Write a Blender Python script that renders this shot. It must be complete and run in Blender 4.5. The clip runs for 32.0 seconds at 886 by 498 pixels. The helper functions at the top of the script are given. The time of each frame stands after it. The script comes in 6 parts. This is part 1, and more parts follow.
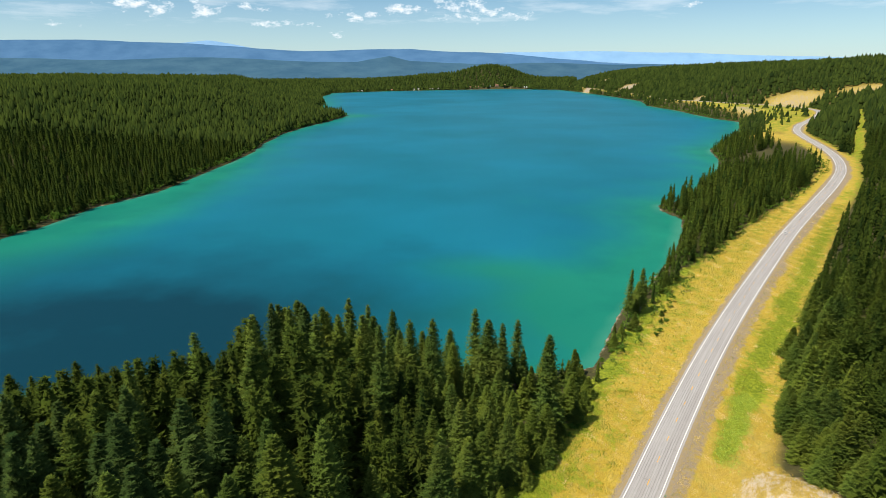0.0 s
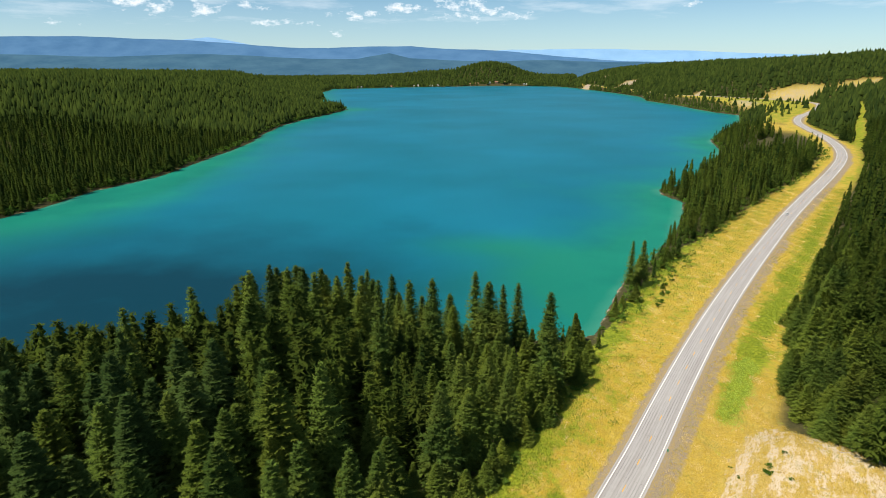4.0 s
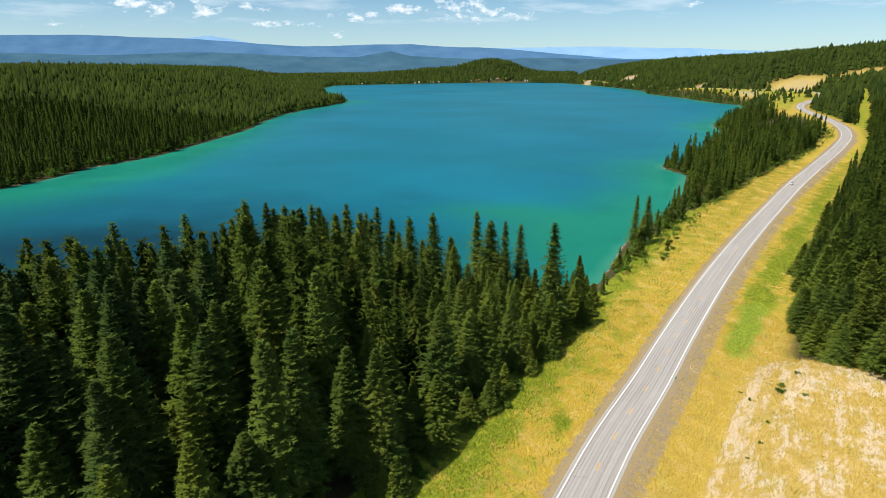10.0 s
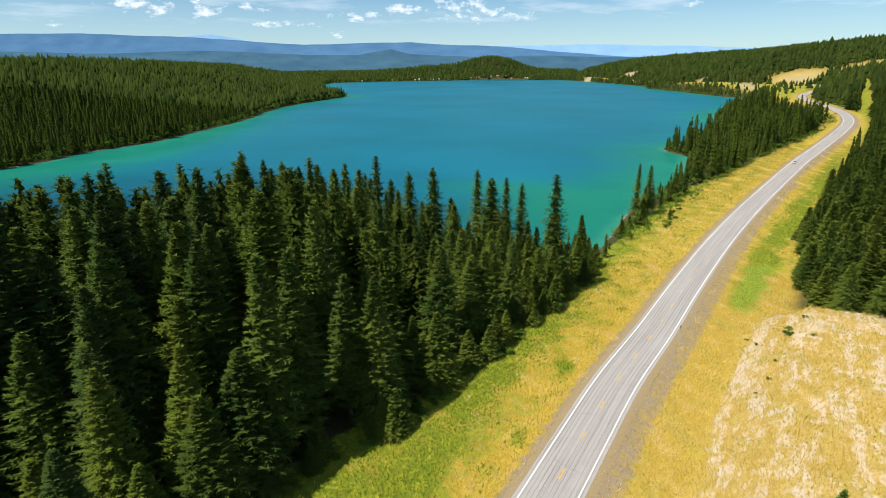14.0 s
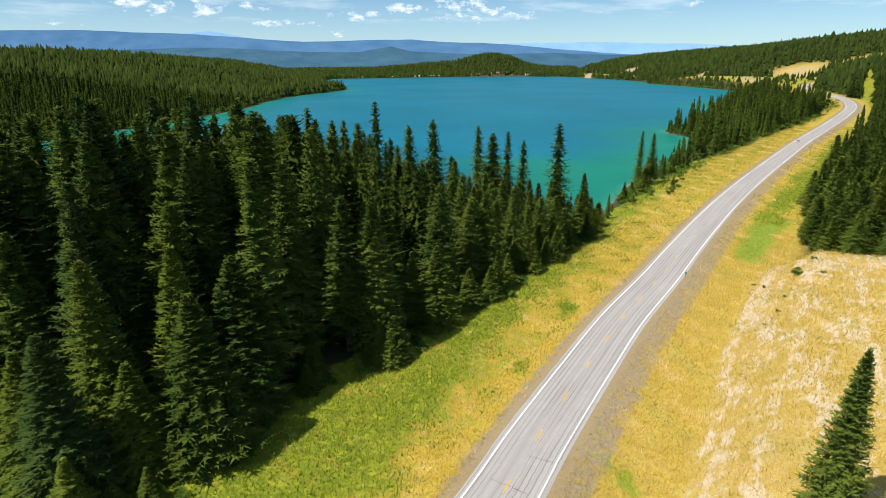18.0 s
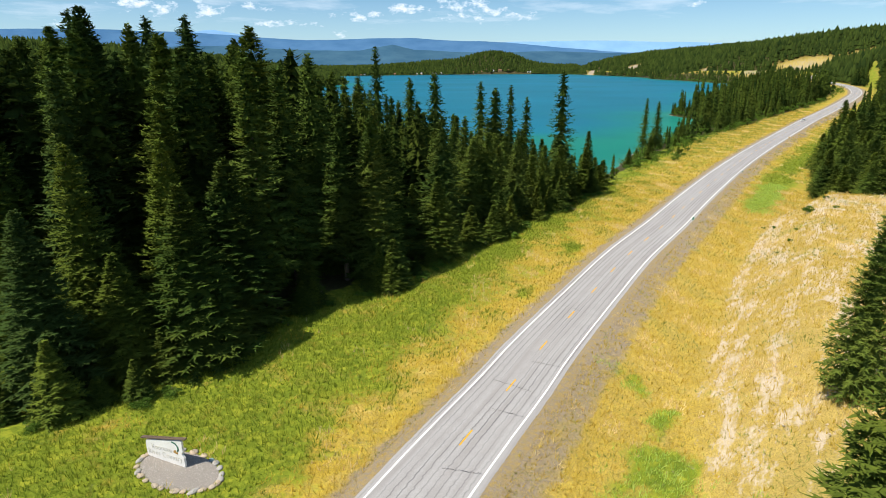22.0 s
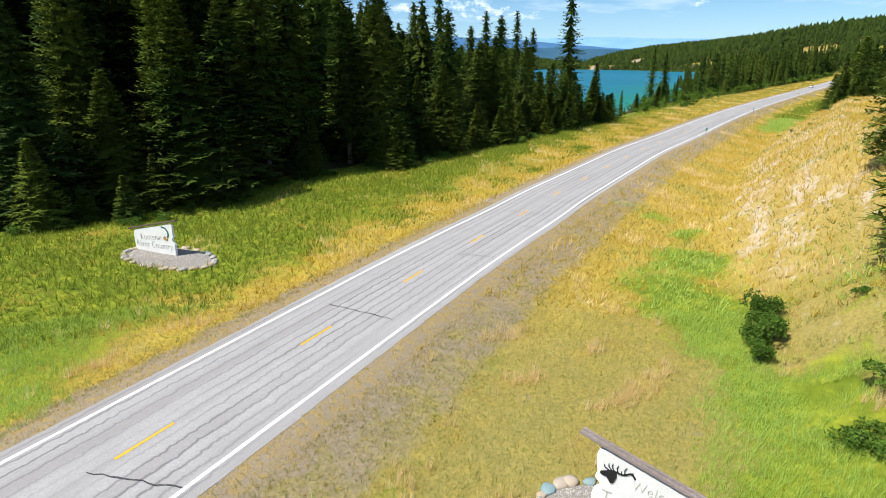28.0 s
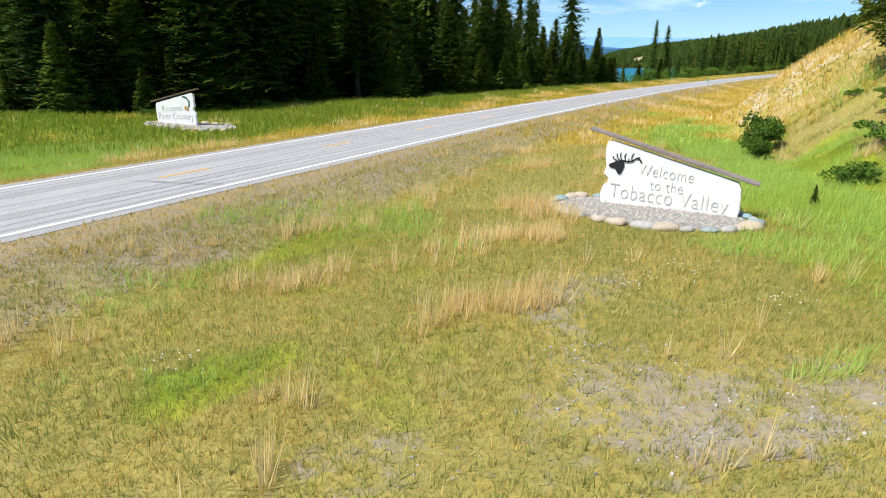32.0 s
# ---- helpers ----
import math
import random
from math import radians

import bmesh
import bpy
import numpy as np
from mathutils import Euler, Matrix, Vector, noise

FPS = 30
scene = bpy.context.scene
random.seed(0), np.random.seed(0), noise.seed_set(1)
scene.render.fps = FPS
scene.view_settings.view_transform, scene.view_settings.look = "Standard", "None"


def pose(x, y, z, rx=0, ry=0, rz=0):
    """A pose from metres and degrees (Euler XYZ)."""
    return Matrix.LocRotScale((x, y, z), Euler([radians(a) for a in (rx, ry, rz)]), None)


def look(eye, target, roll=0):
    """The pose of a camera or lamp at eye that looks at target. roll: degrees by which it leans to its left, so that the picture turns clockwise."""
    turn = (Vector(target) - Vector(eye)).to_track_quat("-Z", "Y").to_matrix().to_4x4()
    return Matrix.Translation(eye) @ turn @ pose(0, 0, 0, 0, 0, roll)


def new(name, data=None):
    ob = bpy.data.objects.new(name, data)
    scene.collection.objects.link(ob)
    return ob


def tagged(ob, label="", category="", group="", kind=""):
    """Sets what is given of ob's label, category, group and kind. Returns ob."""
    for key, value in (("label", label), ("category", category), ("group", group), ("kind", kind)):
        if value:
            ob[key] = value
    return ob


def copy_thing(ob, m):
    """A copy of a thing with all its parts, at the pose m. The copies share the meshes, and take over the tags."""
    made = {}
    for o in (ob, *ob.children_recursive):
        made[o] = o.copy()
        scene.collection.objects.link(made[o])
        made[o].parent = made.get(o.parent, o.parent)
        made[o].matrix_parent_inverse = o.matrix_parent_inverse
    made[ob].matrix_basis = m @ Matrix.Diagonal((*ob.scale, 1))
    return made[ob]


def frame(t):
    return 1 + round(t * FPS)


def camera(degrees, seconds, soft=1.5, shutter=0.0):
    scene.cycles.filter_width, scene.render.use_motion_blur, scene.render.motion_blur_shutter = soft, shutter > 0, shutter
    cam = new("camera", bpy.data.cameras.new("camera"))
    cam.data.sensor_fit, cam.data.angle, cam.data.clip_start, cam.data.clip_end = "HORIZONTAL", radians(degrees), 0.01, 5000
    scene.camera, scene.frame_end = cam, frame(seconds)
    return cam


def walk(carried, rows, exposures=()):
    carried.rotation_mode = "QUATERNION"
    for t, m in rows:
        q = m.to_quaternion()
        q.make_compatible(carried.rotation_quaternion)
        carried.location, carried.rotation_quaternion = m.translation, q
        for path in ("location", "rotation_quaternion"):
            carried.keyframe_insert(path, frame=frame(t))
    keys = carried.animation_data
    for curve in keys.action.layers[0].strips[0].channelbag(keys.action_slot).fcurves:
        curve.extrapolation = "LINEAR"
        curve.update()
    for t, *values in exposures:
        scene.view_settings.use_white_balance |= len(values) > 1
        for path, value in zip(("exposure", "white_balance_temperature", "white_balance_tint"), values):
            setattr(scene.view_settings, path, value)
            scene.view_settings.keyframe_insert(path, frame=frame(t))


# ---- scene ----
cam = camera(75.8, 32.0, soft=0.9)
PATH = [
    (0, (0.154, 1.342, 115.867), (0.119, 3.247, 115.259), -0.4),
    (0.5, (-0.039, 0.828, 114.573), (-0.074, 2.732, 113.964), -0.3),
    (1, (-0.031, 0.393, 113.011), (-0.066, 2.297, 112.401), -0.3),
    (1.5, (-0.054, 0.213, 111.261), (-0.088, 2.117, 110.651), -0.3),
    (2, (0.05, 0.06, 109.449), (0.015, 1.964, 108.839), -0.3),
    (2.5, (0.06, -0.081, 107.71), (0.026, 1.824, 107.1), -0.3),
    (3, (-0.003, -0.343, 106.029), (-0.037, 1.561, 105.419), -0.3),
    (3.5, (-0.103, -0.677, 104.498), (-0.136, 1.227, 103.887), -0.3),
    (5.5, (0.059, -0.958, 96.938), (0.025, 0.947, 96.329), -0.3),
    (6, (0.006, -1.355, 95.246), (-0.028, 0.55, 94.637), -0.3),
    (6.5, (0.024, -1.572, 93.536), (-0.01, 0.332, 92.926), -0.3),
    (7, (0.053, -1.703, 91.779), (0.018, 0.201, 91.169), -0.3),
    (7.5, (0.05, -1.874, 89.953), (0.015, 0.031, 89.344), -0.3),
    (8, (0.056, -2.013, 88.166), (0.02, -0.109, 87.556), -0.3),
    (8.5, (0.059, -2.126, 86.414), (0.024, -0.221, 85.804), -0.3),
    (9, (-0.028, -2.357, 84.655), (-0.064, -0.453, 84.046), -0.4),
    (9.5, (-0.041, -2.614, 82.817), (-0.077, -0.709, 82.209), -0.4),
    (10, (-0.033, -2.799, 81.033), (-0.07, -0.894, 80.425), -0.4),
    (10.5, (-0.082, -3.051, 79.313), (-0.119, -1.146, 78.704), -0.4),
    (11, (-0.115, -3.25, 77.555), (-0.153, -1.345, 76.947), -0.4),
    (11.5, (-0.085, -3.378, 75.822), (-0.122, -1.473, 75.214), -0.5),
    (12, (-0.127, -3.545, 73.994), (-0.164, -1.64, 73.386), -0.4),
    (12.5, (-0.118, -3.741, 72.244), (-0.156, -1.836, 71.637), -0.5),
    (13, (-0.102, -3.957, 70.479), (-0.14, -2.051, 69.873), -0.5),
    (13.5, (-0.066, -4.084, 68.653), (-0.103, -2.179, 68.045), -0.5),
    (14, (-0.064, -4.357, 66.898), (-0.102, -2.452, 66.29), -0.5),
    (14.5, (-0.179, -4.664, 65.197), (-0.217, -2.759, 64.589), -0.5),
    (16.5, (-0.064, -4.798, 57.654), (-0.101, -2.893, 57.045), -0.4),
    (17, (-0.101, -5.048, 56.049), (-0.139, -3.143, 55.44), -0.4),
    (17.5, (-0.191, -5.425, 54.283), (-0.229, -3.521, 53.673), -0.4),
    (18, (-0.22, -5.617, 52.509), (-0.258, -3.713, 51.899), -0.4),
    (18.5, (-0.185, -5.751, 50.708), (-0.225, -3.847, 50.098), -0.4),
    (19, (-0.145, -5.872, 48.873), (-0.187, -3.967, 48.264), -0.4),
    (19.5, (-0.162, -6.124, 47.05), (-0.204, -4.219, 46.441), -0.4),
    (20, (-0.016, -6.214, 45.273), (-0.06, -4.31, 44.664), -0.4),
    (20.5, (-0.112, -6.074, 43.473), (-0.157, -4.169, 42.865), -0.5),
    (21, (-0.144, -6.299, 41.647), (-0.188, -4.394, 41.039), -0.5),
    (21.5, (-0.153, -6.51, 39.841), (-0.198, -4.605, 39.232), -0.4),
    (22, (-0.143, -6.759, 38.101), (-0.188, -4.854, 37.492), -0.4),
    (22.5, (-0.119, -6.938, 36.263), (-0.166, -5.034, 35.654), -0.4),
    (23, (-0.115, -7.174, 34.54), (-0.162, -5.269, 33.929), -0.4),
    (23.5, (-0.129, -7.308, 32.786), (-0.176, -5.404, 32.176), -0.4),
    (24, (-0.104, -7.466, 30.951), (-0.152, -5.562, 30.341), -0.4),
    (24.5, (-0.13, -7.707, 29.157), (-0.177, -5.803, 28.547), -0.4),
    (25, (-0.1, -7.952, 27.386), (-0.147, -6.048, 26.776), -0.4),
    (25.5, (-0.12, -8.126, 25.571), (-0.168, -6.221, 24.961), -0.4),
    (27.5, (-0.744, -9.023, 18.345), (-0.794, -7.119, 17.734), -0.4),
    (28, (-1.007, -9.327, 16.541), (-1.059, -7.423, 15.931), -0.4),
    (28.5, (-1.216, -9.828, 14.722), (-1.268, -7.924, 14.112), -0.4),
    (29, (-1.38, -10.448, 12.893), (-1.432, -8.544, 12.285), -0.4),
    (29.5, (-1.589, -11.181, 11.091), (-1.642, -9.276, 10.483), -0.4),
    (30, (-1.733, -11.972, 9.284), (-1.786, -10.068, 8.677), -0.4),
    (30.5, (-1.722, -12.702, 7.772), (-1.776, -10.797, 7.164), -0.5),
    (31, (-1.729, -13.52, 6.768), (-1.785, -11.615, 6.161), -0.5),
    (31.5, (-1.767, -14.367, 5.909), (-1.823, -12.462, 5.302), -0.5),
    (32, (-1.805, -15.153, 4.958), (-1.863, -13.248, 4.352), -0.5),
]
walk(cam, [(t, look(eye, target, roll)) for t, eye, target, roll in PATH],
     [(0, 0.27, 7300, 10), (13, 0.30, 7150, 10), (20, 0.32, 6900, 10), (24, 0.30, 6700, 10), (28, 0.40, 6450, 10), (32, 0.46, 6300, 10)])

# world, sun
SUN_TO = Vector((-0.455, -0.270, 0.849)).normalized()
world = bpy.data.worlds.new("sky")
scene.world = world
world.use_nodes = True
wn, wl = world.node_tree.nodes, world.node_tree.links
bg = wn["Background"]
sky = wn.new("ShaderNodeTexSky")
sky.sky_type, sky.sun_disc = "NISHITA", False
sky.sun_elevation = math.asin(SUN_TO.z)
sky.sun_rotation = math.atan2(SUN_TO.x, SUN_TO.y)
sky.altitude, sky.air_density, sky.dust_density = 900, 1.0, 0.6
co = wn.new("ShaderNodeTexCoord")


def sky_node(kind, **settings):
    n = wn.new(kind)
    for key, v in settings.items():
        n.inputs[key.replace("_", " ")].default_value = v
    return n


def sky_math(op, a, b):
    n = wn.new("ShaderNodeMath")
    n.operation = op
    for i, v in enumerate((a, b)):
        if isinstance(v, (int, float)):
            n.inputs[i].default_value = v
        else:
            wl.new(v, n.inputs[i])
    return n.outputs[0]


def sky_range(v, lo, hi, a=0.0, b=1.0):
    n = sky_node("ShaderNodeMapRange", From_Min=lo, From_Max=hi, To_Min=a, To_Max=b)
    wl.new(v, n.inputs["Value"])
    return n.outputs["Result"]


def sky_noise(scale, stretch, detail, rough):
    mp = sky_node("ShaderNodeMapping", Scale=stretch, Location=(3.1, 1.4, 0.6))
    n = sky_node("ShaderNodeTexNoise", Scale=scale, Detail=detail, Roughness=rough)
    wl.new(co.outputs["Generated"], mp.inputs["Vector"])
    wl.new(mp.outputs["Vector"], n.inputs["Vector"])
    return n.outputs["Fac"]


sep = wn.new("ShaderNodeSeparateXYZ")
wl.new(co.outputs["Generated"], sep.inputs["Vector"])
puff = sky_noise(38.0, (1.0, 1.0, 2.0), 8.0, 0.66)
wisp = sky_noise(7.0, (1.0, 1.0, 7.0), 6.0, 0.6)
# summer cumulus heads: azimuth's sine, height's sine, half width, half height
heads = None
for hx, hz, hw, hh_ in ((0.012, 0.092, 0.042, 0.020), (0.075, 0.080, 0.050, 0.009), (-0.455, 0.090, 0.040, 0.012), (-0.375, 0.088, 0.030, 0.013), (-0.31, 0.089, 0.024, 0.008), (-0.165, 0.080, 0.045, 0.008), (-0.18, 0.052, 0.022, 0.007), (0.36, 0.088, 0.016, 0.004), (-0.53, 0.062, 0.030, 0.005), (-0.08, 0.090, 0.03, 0.008), (-0.27, 0.066, 0.05, 0.005)):
    u = sky_math("POWER", sky_math("DIVIDE", sky_math("SUBTRACT", sep.outputs["X"], hx), hw), 2.0)
    v = sky_math("POWER", sky_math("DIVIDE", sky_math("SUBTRACT", sep.outputs["Z"], hz), hh_), 2.0)
    one = sky_math("SUBTRACT", 1.0, sky_math("ADD", u, v))
    heads = one if heads is None else sky_math("MAXIMUM", heads, one)
heads = sky_math("MAXIMUM", heads, -2.6)
cumulus = sky_range(sky_math("ADD", sky_math("MULTIPLY", heads, 0.085), puff), 0.50, 0.68, 0.0, 0.95)
veil = sky_math("MULTIPLY", sky_range(wisp, 0.45, 0.70, 0.0, 0.42), sky_range(sep.outputs["Z"], 0.03, 0.07))
high = sky_math("MULTIPLY", sky_range(sky_noise(3.0, (1.0, 1.0, 2.4), 8.0, 0.6), 0.52, 0.66, 0.0, 0.8), sky_range(sep.outputs["Z"], 0.12, 0.25))
hazeband = sky_range(sep.outputs["Z"], 0.0, 0.115, 0.34, 0.04)
cover = sky_math("MAXIMUM", sky_math("MAXIMUM", cumulus, high), sky_math("MAXIMUM", veil, hazeband))
tint = wn.new("ShaderNodeMix")
tint.data_type, tint.blend_type = "RGBA", "MULTIPLY"
tint.inputs["Factor"].default_value = 1.0
tint.inputs["B"].default_value = (0.52, 0.84, 1.08, 1)
mixc = wn.new("ShaderNodeMix")
mixc.data_type = "RGBA"
mixc.inputs["B"].default_value = (8.7, 9.9, 11.4, 1)
wl.new(sky.outputs["Color"], tint.inputs["A"])
wl.new(tint.outputs["Result"], mixc.inputs["A"])
wl.new(cover, mixc.inputs["Factor"])
wl.new(mixc.outputs["Result"], bg.inputs["Color"])
bg.inputs["Strength"].default_value = 0.092
sun = new("sun", bpy.data.lights.new("sun", "SUN"))
sun.data.energy, sun.data.angle, sun.data.color = 5.0, radians(0.53), (1.0, 0.95, 0.86)
sun.matrix_world = look((0, 0, 300), Vector((0, 0, 300)) - SUN_TO)

# ---------- materials ----------
class Mat:
    """A small node material builder."""
    def __init__(self, name, rough=0.8, metal=0.0, spec=0.3):
        self.m = bpy.data.materials.new(name)
        self.m.use_nodes = True
        self.n, self.l = self.m.node_tree.nodes, self.m.node_tree.links
        self.b = self.n["Principled BSDF"]
        self.b.inputs["Roughness"].default_value = rough
        self.b.inputs["Metallic"].default_value = metal
        self.b.inputs["Specular IOR Level"].default_value = spec
        self.geo = None
    def place(self):
        if not self.geo:
            self.geo = self.n.new("ShaderNodeNewGeometry")
        return self.geo.outputs["Position"]
    def noise(self, scale, detail=4.0, rough=0.55, stretch=None, vec=None):
        t = self.n.new("ShaderNodeTexNoise")
        t.inputs["Scale"].default_value, t.inputs["Detail"].default_value, t.inputs["Roughness"].default_value = scale, detail, rough
        v = vec or self.place()
        if stretch:
            mp = self.n.new("ShaderNodeMapping")
            mp.inputs["Scale"].default_value = stretch
            self.l.new(v, mp.inputs["Vector"])
            v = mp.outputs["Vector"]
        self.l.new(v, t.inputs["Vector"])
        return t.outputs["Fac"]
    def ramp(self, fac, lo, hi, a=0.0, b=1.0):
        r = self.n.new("ShaderNodeMapRange")
        for k, v in (("From Min", lo), ("From Max", hi), ("To Min", a), ("To Max", b)):
            r.inputs[k].default_value = v
        self.l.new(fac, r.inputs["Value"])
        return r.outputs["Result"]
    def math(self, op, a, b):
        m = self.n.new("ShaderNodeMath")
        m.operation = op
        for i, v in enumerate((a, b)):
            if isinstance(v, (int, float)):
                m.inputs[i].default_value = v
            else:
                self.l.new(v, m.inputs[i])
        return m.outputs[0]
    def mix(self, fac, a, b, blend="MIX"):
        m = self.n.new("ShaderNodeMix")
        m.data_type, m.blend_type = "RGBA", blend
        for key, v in (("Factor", fac), ("A", a), ("B", b)):
            if isinstance(v, (int, float)):
                m.inputs[key].default_value = v
            elif isinstance(v, tuple):
                m.inputs[key].default_value = (*v, 1)
            else:
                self.l.new(v, m.inputs[key])
        return m.outputs["Result"]
    def attr(self, name):
        a = self.n.new("ShaderNodeAttribute")
        a.attribute_name = name
        return a.outputs["Fac"]
    def island(self):
        self.place()
        return self.geo.outputs["Random Per Island"]
    def obrandom(self):
        return self.n.new("ShaderNodeObjectInfo").outputs["Random"]
    def color(self, c):
        if isinstance(c, tuple):
            self.b.inputs["Base Color"].default_value = (*c, 1)
        else:
            self.l.new(c, self.b.inputs["Base Color"])
        return self
    def thin(self, amount):
        """Lets some light shine through, as leaves and blades do."""
        t, m = self.n.new("ShaderNodeBsdfTranslucent"), self.n.new("ShaderNodeMixShader")
        link = self.b.inputs["Base Color"].links[0].from_socket
        self.l.new(link, t.inputs["Color"])
        m.inputs["Fac"].default_value = amount
        self.l.new(self.b.outputs["BSDF"], m.inputs[1])
        self.l.new(t.outputs["BSDF"], m.inputs[2])
        self.l.new(m.outputs["Shader"], self.n["Material Output"].inputs["Surface"])
        return self
    def bump(self, h, strength=0.5, dist=0.05):
        b = self.n.new("ShaderNodeBump")
        b.inputs["Strength"].default_value, b.inputs["Distance"].default_value = strength, dist
        self.l.new(h, b.inputs["Height"])
        self.l.new(b.outputs["Normal"], self.b.inputs["Normal"])
        return self


def ground_material():
    k = Mat("ground", 0.95, spec=0.1)
    fine, mid = k.noise(3.0, 6, 0.75), k.noise(0.4, 8, 0.72)
    straw = k.mix(k.ramp(mid, 0.35, 0.68), (0.52, 0.355, 0.030), (0.72, 0.535, 0.080))
    straw = k.mix(k.ramp(fine, 0.35, 0.8, 0, 0.8), straw, (0.27, 0.21, 0.035))
    green = k.mix(k.ramp(mid, 0.3, 0.7), (0.098, 0.148, 0.013), (0.285, 0.325, 0.027))
    green = k.mix(k.ramp(fine, 0.35, 0.75, 0, 0.7), green, (0.060, 0.105, 0.012))
    green = k.mix(k.ramp(k.noise(0.8, 5, 0.7), 0.5, 0.65, 0, 0.6), green, (0.34, 0.34, 0.035))
    bank = k.ramp(k.attr("pale"), 0.15, 0.45)
    scree = k.mix(k.ramp(fine, 0.3, 0.7), (0.68, 0.57, 0.41), (0.46, 0.36, 0.23))
    gravel = k.mix(k.ramp(fine, 0.3, 0.7), (0.36, 0.31, 0.24), (0.24, 0.19, 0.13))
    bare = k.mix(bank, gravel, scree)
    bare = k.mix(k.ramp(k.noise(11.0, 4, 0.8), 0.4, 0.68, 0, 0.6), bare, (0.30, 0.27, 0.23))
    shoulder = k.mix(k.ramp(fine, 0.3, 0.7), (0.34, 0.28, 0.20), (0.18, 0.14, 0.085))
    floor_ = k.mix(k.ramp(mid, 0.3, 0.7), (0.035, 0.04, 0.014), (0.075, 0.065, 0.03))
    tiny = k.noise(14.0, 4, 0.7)
    clump = k.noise(1.1, 5, 0.7)
    straw = k.mix(k.ramp(clump, 0.46, 0.66, 0, 0.6), straw, (0.34, 0.24, 0.040))
    straw = k.mix(k.ramp(k.noise(0.5, 6, 0.7), 0.5, 0.7, 0, 0.55), straw, (0.30, 0.245, 0.11))
    straw = k.mix(k.ramp(k.noise(0.22, 5, 0.65), 0.52, 0.68, 0, 0.7), straw, (0.66, 0.48, 0.14))
    straw = k.mix(k.attr("pale"), straw, k.mix(k.ramp(mid, 0.35, 0.65), (0.46, 0.31, 0.09), (0.62, 0.45, 0.17)))
    straw = k.mix(k.ramp(tiny, 0.35, 0.7, 0, 0.55), straw, (0.20, 0.165, 0.035))
    straw = k.mix(k.ramp(k.noise(6.0, 3, 0.6), 0.48, 0.62, 0, 0.6), straw, (0.17, 0.135, 0.045))
    straw = k.mix(k.math("MULTIPLY", k.attr("dull"), k.ramp(k.noise(0.7, 5, 0.7), 0.25, 0.7, 0.55, 1.0)), straw, k.mix(k.ramp(fine, 0.3, 0.7), (0.34, 0.285, 0.095), (0.18, 0.165, 0.045)))
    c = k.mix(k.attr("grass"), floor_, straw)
    gm = k.math("ADD", k.attr("green"), k.ramp(k.noise(0.09, 4), 0.2, 0.8, -0.5, 0.5))
    gm = k.math("ADD", gm, k.ramp(mid, 0.2, 0.8, -0.65, 0.65))
    c = k.mix(k.ramp(gm, 0.35, 0.75), c, green)
    bm_ = k.math("ADD", k.attr("bare"), k.ramp(k.noise(0.30, 9, 0.78), 0.28, 0.72, -0.6, 0.6))
    turn_ = k.n.new("ShaderNodeMapping")
    turn_.inputs["Rotation"].default_value = (0, 0, radians(31))
    k.l.new(k.place(), turn_.inputs["Vector"])
    bm_ = k.math("ADD", bm_, k.math("MULTIPLY", bank, k.ramp(k.noise(0.33, 6, 0.7, (1.0, 0.16, 0.0), turn_.outputs["Vector"]), 0.36, 0.64, -0.50, 0.42)))
    bm_ = k.math("ADD", bm_, k.ramp(fine, 0.2, 0.8, -0.3, 0.3))
    c = k.mix(k.ramp(bm_, 0.34, 0.66), c, bare)
    c = k.mix(k.ramp(k.math("ADD", k.attr("shoulder"), k.ramp(mid, 0.2, 0.8, -0.35, 0.35)), 0.35, 0.65), c, shoulder)
    k.color(c).bump(k.math("ADD", k.math("ADD", fine, k.math("MULTIPLY", tiny, 0.35)), k.math("MULTIPLY", mid, 1.2)), 0.5, 0.2)
    return k.m


def water_material():
    k = Mat("lake_water", 0.3, spec=0.5)
    k.b.inputs["IOR"].default_value = 1.035
    big, mid = k.noise(0.004, 3), k.noise(0.018, 4)
    deep = k.mix(k.ramp(big, 0.35, 0.65), (0.001, 0.104, 0.156), (0.002, 0.136, 0.216))
    shallow = k.mix(k.ramp(mid, 0.3, 0.7), (0.003, 0.135, 0.106), (0.006, 0.185, 0.130))
    sh = k.math("ADD", k.attr("shallow"), k.ramp(mid, 0.2, 0.8, -0.12, 0.12))
    c = k.mix(k.ramp(sh, 0.08, 0.8), deep, shallow)
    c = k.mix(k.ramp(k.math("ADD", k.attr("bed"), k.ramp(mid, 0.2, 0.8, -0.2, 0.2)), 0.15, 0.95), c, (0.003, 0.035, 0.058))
    c = k.mix(k.ramp(k.attr("beach"), 0.3, 1.0), c, (0.045, 0.22, 0.16))
    k.color(c).bump(k.noise(0.5, 4, 0.6, (1.0, 1.6, 1.0)), 0.25, 0.12)
    return k.m


def needle_material(name, dark, light, warm, joined_=False):
    k = Mat(name, 0.9, spec=0.0)
    r = k.math("ADD", k.math("MULTIPLY", k.island(), 0.35), k.math("MULTIPLY", k.attr("tone") if joined_ else k.obrandom(), 0.65))
    c = k.mix(r, dark, light)
    c = k.mix(k.ramp(k.noise(0.09, 3), 0.45, 0.75, 0, 0.5), c, warm)
    k.color(k.mix(k.ramp(k.noise(1.7, 3), 0.3, 0.7), c, k.mix(0.5, c, dark))).thin(0.20)
    return k.m


